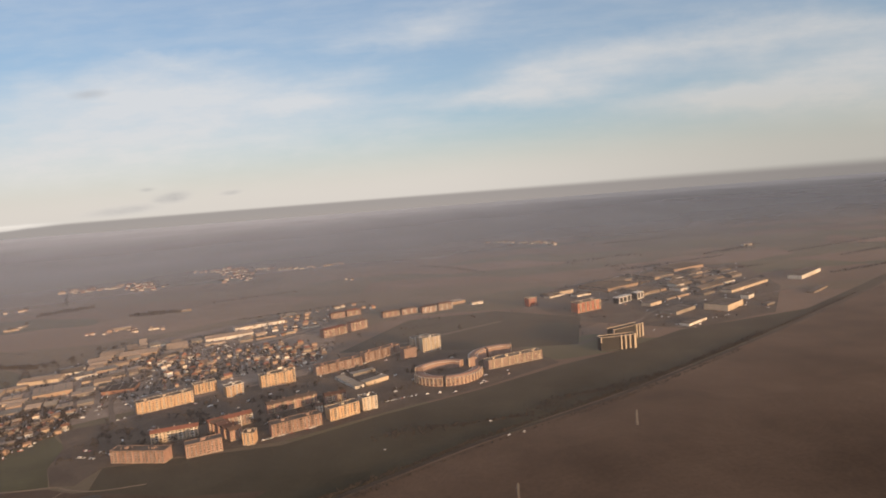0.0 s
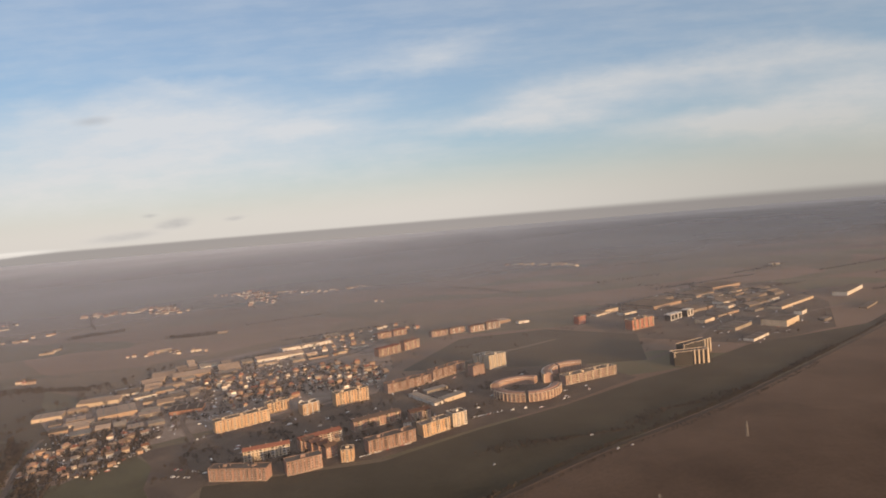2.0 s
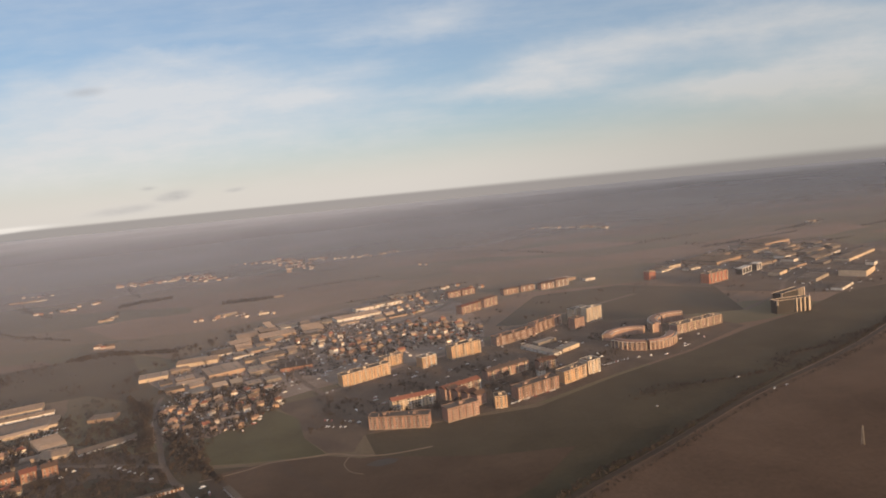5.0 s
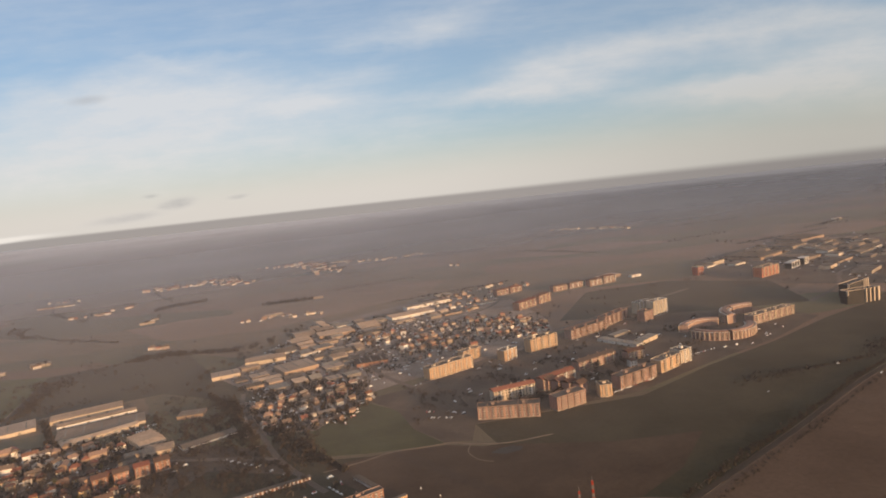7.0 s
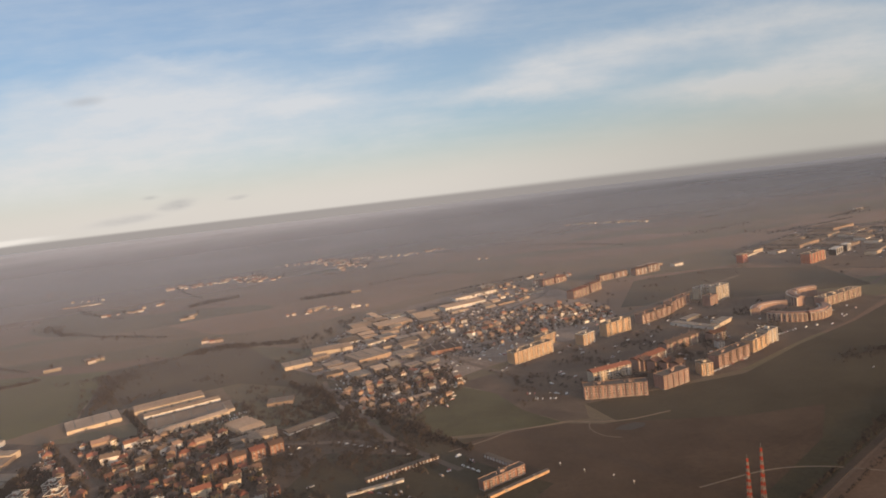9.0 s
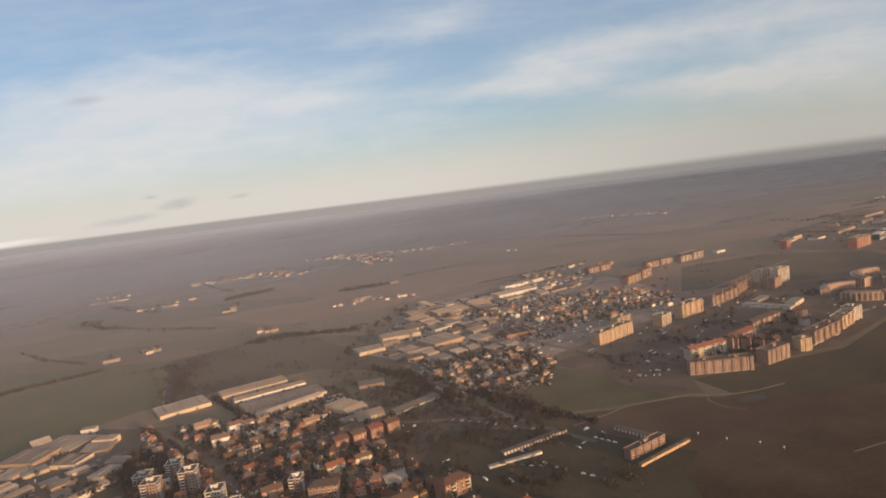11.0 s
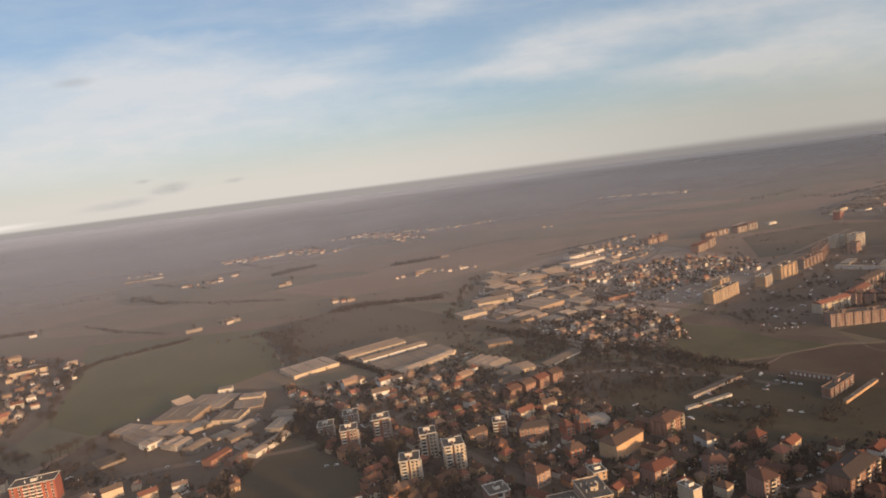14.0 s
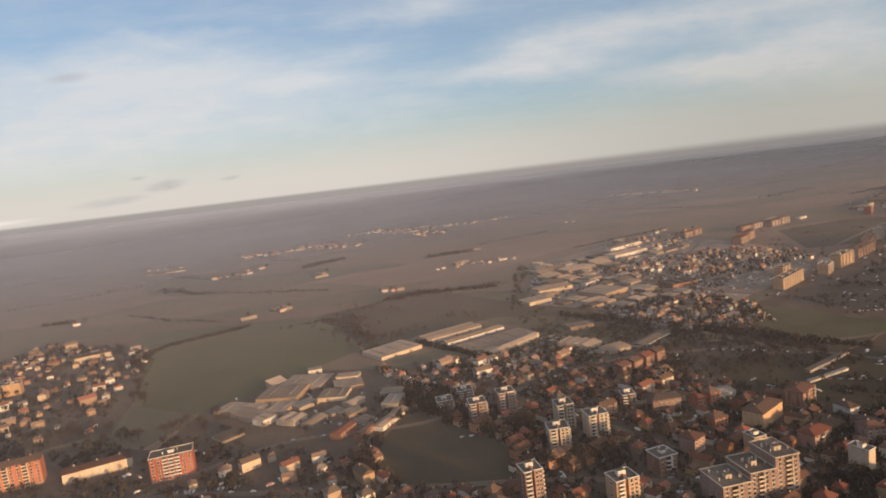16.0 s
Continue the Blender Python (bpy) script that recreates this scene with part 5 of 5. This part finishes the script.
yards([(-351, 819), (-268, 936), (-233, 963), (-172, 872), (-244, 793), (-314, 781)], 30, 15, 0.7, WS)
yards([(-606, 492), (-560, 474), (-540, 468), (-500, 470), (-470, 436), (-478, 428), (-540, 448), (-600, 470)], 28, 7, 0.7, WK, 6, 13, (1.6, 2.8))
yards([(140, 930), (240, 1050), (400, 1120), (470, 1060), (420, 920), (300, 830), (250, 840)], 36, 16, 0.5, BP, 12, 34, (2.0, 4.0))
yards([(-420, 500), (-370, 530), (-340, 520), (-345, 470)], 25, 7, 0.35, WS, 8, 18, (1.6, 2.4))
yards([(-740, 400), (-690, 380), (-640, 372), (-610, 420), (-640, 470), (-690, 500), (-740, 460)], 40, 10, 0.5, WK, 7, 15, (1.3, 2.4))

# ---- far villages and farms ----
def hamlet(pts, width, gap, group, kinds=(0, 1, 2, 5), halls=0.2, big=1.0):
    for (ax, ay), (bx, by) in zip(pts, pts[1:]):
        ln = math.hypot(bx - ax, by - ay)
        for i in range(int(ln / gap)):
            t = (i + chance.random()) * gap / ln
            x, y = ax + (bx - ax) * t + chance.uniform(-width, width), ay + (by - ay) * t + chance.uniform(-width, width)
            if not is_free(x, y, 2.5):
                continue
            if chance.random() < halls:
                shed(x, y, chance.uniform(10, 26) * big, 30 + chance.uniform(-10, 10), chance.uniform(2.2, 3.4), chance.uniform(6, 10) * big, chance.choice(("flat", "ridge")), 2, "pale farm hall among distant houses", group, chance.randrange(999), chance.choice(("white", "concrete", "shedwall")))
            else:
                k = chance.choice(kinds)
                joined(group, SIZES[k], x, y, 30 + chance.uniform(-20, 20), chance.uniform(0.7, 1.05))
                TAKEN.append((x, y, 1, 0, 5, 5))
            if chance.random() < 0.3:
                plant(x + 8, y + 5, 1.2)


hamlet([(-880, 1440), (-804, 1450), (-755, 1500), (-660, 1390)], 26, 2.6, "houses of a far village", (0, 1, 2, 4), 0.05)
hamlet([(-590, 1700), (-515, 1540), (-469, 1420)], 30, 5, "houses of a far hamlet", (0, 1, 2, 4), 0.2)
hamlet([(-682, 1690), (-522, 1640), (-366, 1580), (-264, 1620)], 22, 7, "houses of a distant village", (0, 1, 2), 0.15)
hamlet([(-536, 910), (-493, 926), (-417, 906)], 9, 5, "far row of workshops", (0, 1, 5), 0.3)
hamlet([(-462, 1066), (-438, 1056)], 4, 9, "far farm hall", (2,), 0.9)
hamlet([(-622, 812), (-594, 780)], 8, 5, "farm buildings in the fields", (0, 2, 5), 0.2)
hamlet([(-777, 734), (-770, 744)], 4, 6, "farm buildings in the fields", (2,), 0.3)
hamlet([(-752, 770), (-724, 763)], 4, 7, "farm buildings by the green field", (2, 0), 0.4)
hamlet([(-998, 860), (-986, 858)], 4, 6, "farm buildings in the fields", (2,), 0.3)
hamlet([(-1083, 1408), (-1005, 1398)], 9, 12, "far scattered houses", (0, 2, 5), 0.1)
hamlet([(-838, 1188), (-808, 1213)], 8, 8, "far farm buildings", (0, 2), 0.3)
hamlet([(-1259, 1650), (-1197, 1600)], 10, 12, "far scattered houses", (0, 2), 0.1)
hamlet([(-706, 993), (-700, 1034)], 6, 9, "far farm buildings", (0, 5), 0.1)
hamlet([(-889, 1130), (-814, 1156)], 6, 9, "far farm buildings", (0, 2), 0.2)
hamlet([(-1062, 1321), (-996, 1322)], 5, 13, "far scattered houses", (2,), 0.3)
hamlet([(118, 1880), (190, 1830), (300, 1690)], 14, 11, "far white halls", (4, 2), 0.7, 1.3)
hamlet([(634, 1372), (668, 1362)], 5, 14, "far white halls", (2,), 0.7)
hamlet([(-221, 1316), (-195, 1301)], 5, 9, "far farm buildings", (2, 0), 0.4)
hamlet([(-660, 2020), (-625, 2080)], 14, 12, "far scattered houses", (2, 4), 0.1)

# ---- trees along roads and in rows ----
def avenue(pts, gap, wander, size=1.0, kinds=(0, 1, 2, 4), group="trees along the roads"):
    for (ax, ay), (bx, by) in zip(pts, pts[1:]):
        ln = math.hypot(bx - ax, by - ay)
        for i in range(int(ln / gap)):
            t = (i + 0.5) * gap / ln
            x, y = ax + (bx - ax) * t + chance.gauss(0, wander), ay + (by - ay) * t + chance.gauss(0, wander)
            if is_free(x, y, 0.6):
                plant(x, y, size, kinds, group)


avenue([(-288, 430), (-284, 470), (-284, 500)], 6, 4, 0.5)
avenue([(-235, 450), (-200, 460), (-165, 480), (-120, 515)], 6, 5)
avenue([(-235, 520), (-190, 545), (-140, 575)], 6, 6, 0.6)
avenue([(-440, 545), (-415, 470), (-388, 410), (-350, 350)], 4, 5)
avenue([(-620, 410), (-600, 385), (-600, 350), (-620, 330)], 3.5, 7, 1.15)
avenue([(-640, 345), (-600, 330), (-560, 345), (-530, 360)], 4, 8)
avenue([(-830, 440), (-790, 420), (-750, 425), (-720, 398)], 4, 6)
avenue([(-800, 480), (-820, 560), (-845, 640)], 6, 4)
avenue([(-460, 405), (-430, 380), (-415, 345)], 5, 6, 0.7)
avenue([(-566, 292), (-540, 290), (-518, 300)], 3.0, 4, 1.25, (1, 3))
avenue([(-592, 338), (-556, 344)], 3.0, 4, 1.25, (1, 3))
avenue([(-500, 600), (-490, 640), (-470, 700), (-430, 830)], 8, 5)

for key, g in MANY.items():
    if key == "trees":
        tagged(new("far_trees", g.mesh("far_trees", "many_twigs")), "bare brown winter trees along far roads and gardens", "trees", kind="stuff")
    else:
        tagged(new("far_houses", g.mesh("far_houses", "pale_houses" if "far" in key or "distant" in key else "many_houses", "many_tiles", "pane")), "far rendered houses under red tile roofs", "houses", key, "stuff")

# thickets and garden trees filling every gap, too many to count
def thicket(g, x, y, s):
    for q in range(15):
        a, up = chance.random() * 6.283, chance.random()
        r = s * 0.62 * math.sqrt(chance.random()) * (1.15 - 0.6 * up)
        c = Vector((x + r * math.cos(a), y + r * math.sin(a), s * (0.12 + 0.86 * up)))
        u = Vector((chance.gauss(0, 1), chance.gauss(0, 1), chance.gauss(0, 0.7))).normalized()
        w = u.orthogonal().normalized()
        e = s * chance.uniform(0.16, 0.34)
        g.face([c + w * e, c + u.cross(w) * e * 0.9 + u * e * 0.4, c - w * e - u * e * 0.2])


def overgrow(g, poly, number, small, large, clump=0.0):
    xs, ys = [p[0] for p in poly], [p[1] for p in poly]
    for i in range(number):
        x, y = chance.uniform(min(xs), max(xs)), chance.uniform(min(ys), max(ys))
        if clump and math.sin(x * 0.11 + 1.7 * math.sin(y * 0.05)) + math.sin(y * 0.13 + x * 0.04) < clump:
            continue
        if inside(x, y, poly) and is_free(x, y, 0.2):
            thicket(g, x, y, chance.uniform(small, large))


g = Geo()
overgrow(g, TOWN, 3600, 1.4, 3.4)
overgrow(g, TOWN, 700, 3.5, 5.5)
overgrow(g, [(-460, 262), (-400, 300), (-352, 275), (-325, 235), (-380, 180), (-480, 175), (-570, 215)], 1300, 2.0, 5.0)
overgrow(g, [(-470, 420), (-420, 425), (-385, 420), (-332, 365), (-330, 270), (-400, 295), (-430, 340)], 1500, 1.2, 3.4, 0.2)
overgrow(g, [(-860, 440), (-740, 400), (-690, 370), (-640, 330), (-640, 290), (-700, 270), (-860, 300)], 1700, 1.8, 4.6, 0.1)
overgrow(g, [(-660, 330), (-600, 400), (-560, 370), (-560, 300), (-620, 290)], 900, 2.0, 5.0)
overgrow(g, [(-285, 440), (-130, 470), (-60, 515), (10, 560), (20, 640), (-60, 680), (-150, 620), (-230, 580), (-280, 520)], 1500, 1.2, 3.6, 0.3)
overgrow(g, [(-440, 565), (-400, 520), (-395, 450), (-340, 455), (-320, 510), (-340, 555), (-385, 570)], 900, 1.4, 4.0)
overgrow(g, [(-483, 620), (-452, 695), (-418, 831), (-351, 819), (-145, 725), (-148, 640), (-197, 640), (-285, 600), (-335, 530), (-395, 556)], 1900, 1.4, 4.0)
overgrow(g, [(-1004, 700), (-972, 752), (-839, 656), (-822, 591), (-836, 551), (-805, 448), (-841, 430), (-940, 420), (-1010, 520)], 1300, 1.6, 4.4)
overgrow(g, [(-548, 478), (-480, 430), (-440, 420), (-400, 450), (-430, 500), (-490, 540)], 700, 1.4, 4.0)
overgrow(g, [(-640, 560), (-560, 640), (-520, 600), (-580, 570)], 260, 1.4, 3.0, 0.2)
overgrow(g, [(130, 700), (160, 1010), (390, 1160), (520, 1140), (470, 900), (380, 740), (260, 690)], 900, 1.4, 3.6, 0.3)
overgrow(g, [(-40, 372), (100, 472), (250, 585), (250, 600), (90, 485), (-45, 390)], 420, 0.8, 2.2, 0.5)
overgrow(g, [(-520, 560), (-470, 600), (-430, 570), (-400, 500), (-430, 500), (-480, 540)], 500, 1.4, 3.6, 0.1)
overgrow(g, [(-700, 760), (-560, 840), (-480, 760), (-520, 660), (-600, 660)], 500, 1.2, 2.8, 0.9)
overgrow(g, [(-280, 700), (-100, 860), (60, 900), (120, 860), (-40, 720), (-150, 660)], 700, 1.4, 3.4, 0.5)
overgrow(g, [(-446, 519), (-400, 500), (-359, 451), (-348, 390), (-402, 362), (-442, 392), (-463, 450)], 800, 1.4, 3.6, 0.0)
overgrow(g, [(-630, 440), (-587, 425), (-584, 352), (-612, 345), (-632, 385)], 520, 2.5, 6.0)
overgrow(g, [(-280, 500), (-240, 520), (-180, 555), (-110, 590), (-60, 620), (-30, 610), (-90, 560), (-150, 520), (-230, 480)], 900, 1.2, 3.2, 0.1)


def belt(g, pts, wide, gap, small, large, gaps=0.15):
    """A straggling belt of bare trees along a line, with breaks in it."""
    for (ax, ay), (bx, by) in zip(pts, pts[1:]):
        ln = math.hypot(bx - ax, by - ay)
        for i in range(max(1, int(ln / gap))):
            t = (i + chance.random()) * gap / ln
            swell = 0.55 + 0.45 * math.sin(0.05 * (ax + ay) + t * ln * 0.045)
            if chance.random() < gaps + 0.3 * (1 - swell):
                continue
            x, y = ax + (bx - ax) * t + chance.gauss(0, wide * swell), ay + (by - ay) * t + chance.gauss(0, wide * swell)
            if is_free(x, y, 0.5):
                thicket(g, x, y, chance.uniform(small, large))


belt(g, [(-940, 877), (-862, 797), (-795, 748)], 3, 1.0, 1.4, 3.0, 0.3)
belt(g, [(-720, 668), (-673, 680), (-641, 705), (-608, 748), (-543, 742), (-477, 750)], 11, 0.6, 1.2, 3.2, 0.35)
belt(g, [(-660, 672), (-650, 615), (-628, 552)], 15, 0.32, 1.4, 4.2, 0.25)
belt(g, [(-955, 1085), (-873, 977)], 10, 0.9, 2.0, 4.0)
belt(g, [(-742, 1127), (-670, 1182)], 8, 0.8, 3.0, 6.0)
belt(g, [(-532, 1053), (-457, 1059)], 6, 0.7, 3.0, 6.0)
belt(g, [(-1047, 883), (-1005, 881)], 6, 0.7, 3.0, 5.0)
belt(g, [(-913, 1020), (-788, 924), (-685, 864)], 7, 0.9, 1.4, 3.2, 0.35)
belt(g, [(-470, 562), (-420, 497), (-361, 414), (-332, 375)], 5, 0.4, 2.0, 4.5)
belt(g, [(-597, 538), (-549, 465)], 2.5, 0.5, 2.0, 4.5)
belt(g, [(-613, 738), (-575, 751), (-491, 730)], 6, 0.5, 2.5, 5.0)
belt(g, [(-60, 442), (-36, 450), (6, 457), (50, 465), (85, 499), (139, 517), (211, 561), (320, 650)], 5, 0.35, 0.9, 2.4, 0.25)
belt(g, [(-207, 268), (-74, 362), (16, 429), (146, 514), (272, 612), (380, 696), (520, 812)], 2.6, 0.30, 0.8, 2.2, 0.3)
belt(g, [(-200, 258), (-74, 349), (16, 416), (146, 500), (272, 596)], 2.2, 0.5, 0.6, 1.6, 0.4)
belt(g, [(-300, 530), (-285, 500), (-282, 455)], 6, 0.7, 1.0, 2.4, 0.3)
belt(g, [(-760, 700), (-830, 660), (-850, 600)], 3, 0.6, 2.0, 4.0)
for k in range(70):
    x0, y0 = chance.uniform(-2400, 1700), chance.uniform(980, 3000)
    a, ln = radians(chance.choice((26, 32, 118, 12)) + chance.uniform(-14, 14)), chance.uniform(60, 320)
    mid = (x0 + math.cos(a) * ln / 2 + chance.gauss(0, 14), y0 + math.sin(a) * ln / 2 + chance.gauss(0, 14))
    belt(g, [(x0, y0), mid, (x0 + math.cos(a) * ln, y0 + math.sin(a) * ln)], chance.choice((3, 6, 11)), 1.6, 1.4, 3.4, 0.3)
tagged(new("thickets", g.mesh("thickets", "many_twigs")), "dense bare winter thickets and garden trees among buildings", "thicket", kind="stuff")

# parked cars and vans too many and too small to count
g = Geo()
for poly, number in ((TOWN, 600), ([(-470, 420), (-385, 420), (-332, 365), (-330, 270), (-400, 295)], 22), ([(-285, 440), (-130, 470), (10, 560), (20, 640), (-60, 680), (-230, 580)], 130), ([(-440, 565), (-395, 450), (-340, 455), (-320, 510), (-385, 570)], 160), ([(-483, 620), (-418, 831), (-351, 819), (-145, 725), (-148, 640), (-335, 530)], 700), ([(-760, 400), (-640, 330), (-700, 280), (-780, 300)], 120), ([(-740, 460), (-640, 372), (-610, 420), (-690, 500)], 120), ([(160, 1010), (390, 1160), (520, 1140), (380, 740), (260, 690)], 220), ([(-60, 545), (30, 600), (60, 575), (-20, 520)], 26)):
    xs, ys = [p[0] for p in poly], [p[1] for p in poly]
    for i in range(number):
        x, y = chance.uniform(min(xs), max(xs)), chance.uniform(min(ys), max(ys))
        if inside(x, y, poly) and is_free(x, y, 1.2):
            a, ln, tall = chance.choice((0.5, 2.07)) + chance.uniform(-0.1, 0.1), chance.uniform(1.1, 2.5), chance.uniform(0.7, 1.4)
            c, s = math.cos(a), math.sin(a)
            for u0, u1, v, z0, z1 in ((-ln, ln, 0.5, 0.15, 0.5 * tall), (-ln * 0.55, ln * 0.6, 0.43, 0.5 * tall, tall)):
                g.prism([(x + u * c - w * s, y + u * s + w * c) for u, w in ((u0, -v), (u1, -v), (u1, v), (u0, v))], z0, z1)
tagged(new("parked_vehicles", g.mesh("parked_vehicles", "many_cars")), "small cars and vans parked in yards and streets", "vehicles", kind="stuff")

# far hedgerows and copses, too many to count
g = Geo()
for k in range(90):
    x0, y0 = chance.uniform(-2600, 1800), chance.uniform(900, 3600)
    a, ln = radians(chance.choice((28, 30, 118, 25)) + chance.uniform(-8, 8)), chance.uniform(60, 300)
    wide = chance.choice((2, 3, 9, 16))
    for i in range(int(ln / 2.2)):
        t = i * 2.2
        x, y = x0 + math.cos(a) * t + chance.gauss(0, wide), y0 + math.sin(a) * t + chance.gauss(0, wide)
        if not is_free(x, y, 2):
            continue
        s = chance.uniform(1.3, 2.6)
        for q in range(3):
            b = chance.random() * 6.283
            dx, dy = math.cos(b) * s, math.sin(b) * s
            z = chance.uniform(0.6, 1.3) * s
            g.face([(x - dx, y - dy, 0), (x + dx, y + dy, 0), (x + dy * 0.3, y - dx * 0.3, z)])
tagged(new("hedgerows", g.mesh("hedgerows", "twigs")), "dark bare hedgerows and copses between the far fields", "hedgerow", kind="stuff")

# ---- masts by the railway ----
def mast(x, y, h, label):
    root = thing("lattice_mast", pose(x, y, 0, 0, 0, 20), label, "mast", "red and white masts")
    steps = 12
    for j in range(steps):
        z0, z1 = h * j / steps, h * (j + 1) / steps
        r0, r1 = 1.0 - 0.65 * j / steps, 1.0 - 0.65 * (j + 1) / steps
        g = Geo()
        for k in range(4):
            a, b = radians(45 + 90 * k), radians(135 + 90 * k)
            p = (r0 * math.cos(a), r0 * math.sin(a), z0)
            g.rod(p, (r1 * math.cos(a), r1 * math.sin(a), z1), 0.14, 0, 3)
            g.rod(p, (r1 * math.cos(b), r1 * math.sin(b), z1), 0.09, 0, 3)
            g.rod((r1 * math.cos(a), r1 * math.sin(a), z1), (r1 * math.cos(b), r1 * math.sin(b), z1), 0.09, 0, 3)
        part("lattice_section", g.mesh("lattice_section", "mastred" if j % 2 else "concrete"), root)
    part("aerial", Geo().rod((0, 0, h), (0, 0, h + 2), 0.08, 0, 4).mesh("aerial", "steel"), root)


mast(-216.5, 282, 19.0, "red and white lattice mast with short aerial")
mast(-210.5, 281, 23.5, "taller red and white lattice mast with aerial")


def pylon(x, y, h):
    root = thing("power_pylon", pose(x, y, 0, 0, 0, 40), "grey steel lattice power pylon with three cross arms", "pylon", "power pylons")
    g = Geo()
    for k in range(4):
        a, b = radians(45 + 90 * k), radians(135 + 90 * k)
        for j in range(6):
            r0, r1 = 1.0 - 0.14 * j, 1.0 - 0.14 * (j + 1)
            g.rod((r0 * math.cos(a), r0 * math.sin(a), h * j / 6), (r1 * math.cos(a), r1 * math.sin(a), h * (j + 1) / 6), 0.09, 0, 3)
            g.rod((r0 * math.cos(a), r0 * math.sin(a), h * j / 6), (r1 * math.cos(b), r1 * math.sin(b), h * (j + 1) / 6), 0.06, 0, 3)
    part("lattice", g.mesh("lattice", "steel"), root)
    for z, w in ((0.68, 2.0), (0.82, 2.4), (0.95, 1.7)):
        part("cross_arm", Geo().rod((-w, 0, h * z), (w, 0, h * z), 0.09, 0, 3).rod((-w, 0, h * z), (0, 0, h * z + 0.6), 0.06, 0, 3).rod((w, 0, h * z), (0, 0, h * z + 0.6), 0.06, 0, 3).mesh("cross_arm", "steel"), root)


def marker_post(x, y):
    root = thing("marker_post", pose(x, y, ground_z(x, y)), "short white marker post in the brown field", "post", "white marker posts")
    part("pole", Geo().rod((0, 0, -0.2), (0, 0, 1.3), 0.14, 0, 6).mesh("pole", "steel"), root)
    part("cap", Geo().rod((0, 0, 1.3), (0, 0, 1.9), 0.42, 0, 8, 0.34).mesh("cap", "frame"), root)


for x, y in ((-288, 340), (-278, 329), (-266, 319), (-259, 310)):
    marker_post(x, y)

pylon(28.6, 335.5, 11)
pylon(123, 432, 11)


# ---- cars ----
def car(x, y, turn, group):
    root = copy_thing(CAR, pose(x, y, ground_z(x, y), 0, 0, turn))
    tagged(root, chance.choice(("small parked car with dusty paint", "parked family car with glossy paint")), "car", group)


CAR = thing("car", pose(0, 0, -60), "", "car")
part("body", Geo().box(-1.2, -0.48, 0.12, 1.2, 0.48, 0.48).box(-0.65, -0.42, 0.48, 0.75, 0.42, 0.80).mesh("body", "paint"), CAR)
part("glazing", Geo().box(-0.69, -0.38, 0.50, 0.79, 0.38, 0.72).box(-0.55, -0.44, 0.52, 0.65, 0.44, 0.72).mesh("glazing", "pane"), CAR)
wheel = Geo().rod((0, -0.08, 0), (0, 0.08, 0), 0.2, 0, 8).mesh("wheel", "rubber")
for wx in (-0.75, 0.75):
    for wy in (-0.46, 0.46):
        part("wheel", wheel, CAR, pose(wx, wy, 0.2))


def parked(poly_line, gap, turn, group, keep=0.6):
    for (ax, ay), (bx, by) in zip(poly_line, poly_line[1:]):
        ln = math.hypot(bx - ax, by - ay)
        for i in range(int(ln / gap)):
            t = (i + 0.5) * gap / ln
            if chance.random() < keep:
                car(ax + (bx - ax) * t, ay + (by - ay) * t, turn + chance.uniform(-4, 4), group)


CP = "cars parked on the estate"
parked([(-283, 460), (-262, 452)], 1.8, 70, CP, 0.5)
parked([(-280, 447), (-262, 441)], 1.8, 70, CP, 0.6)
parked([(-62, 520), (-35, 532)], 1.8, 60, CP, 0.8)
parked([(-150, 452), (-110, 474)], 3.0, 30, CP, 0.7)
parked([(-340, 358), (-318, 330)], 4, -50, "cars on the main road", 0.6)
parked([(-520, 492), (-490, 505)], 1.8, 110, "cars parked by the halls", 0.8)
parked([(-516, 484), (-486, 497)], 1.8, 110, "cars parked by the halls", 0.8)
parked([(-735, 335), (-700, 330)], 2.0, 90, "cars by the red flats", 0.7)
parked([(-600, 345), (-560, 340)], 5, 0, "cars in the town", 0.6)
parked([(-420, 420), (-385, 395), (-360, 375)], 6, 20, "cars on the main road", 0.6)
parked([(-400, 345), (-370, 330), (-350, 310)], 5, -30, "cars in the town", 0.7)
for line, turn in (([(-590, 442), (-561, 402)], -53), ([(-545, 374), (-521, 332)], -60), ([(-690, 377), (-612, 374)], 0), ([(-545, 402), (-482, 426)], 20), ([(-745, 337), (-692, 322), (-622, 302)], -14), ([(-560, 287), (-502, 264)], -22), ([(-420, 252), (-362, 264)], 10), ([(-292, 522), (-252, 560)], 45)):
    parked(line, 5.5, turn, "cars on the town's streets", 0.55)
parked([(210, 690), (330, 745)], 5, 30, "cars of the business park", 0.6)

for x, y, turn in ((22, 459, 20), (33, 430, 35), (44, 434, 30), (-53, 420, 40)):
    car(x, y, turn, "cars on the meadow track")

# the patterns from which houses, trees and cars were copied are not part of the place
for ob in [k[0] for k in KINDS] + [k[0] for k in TREES] + [CAR]:
    for o in [*ob.children_recursive, ob]:
        bpy.data.objects.remove(o)
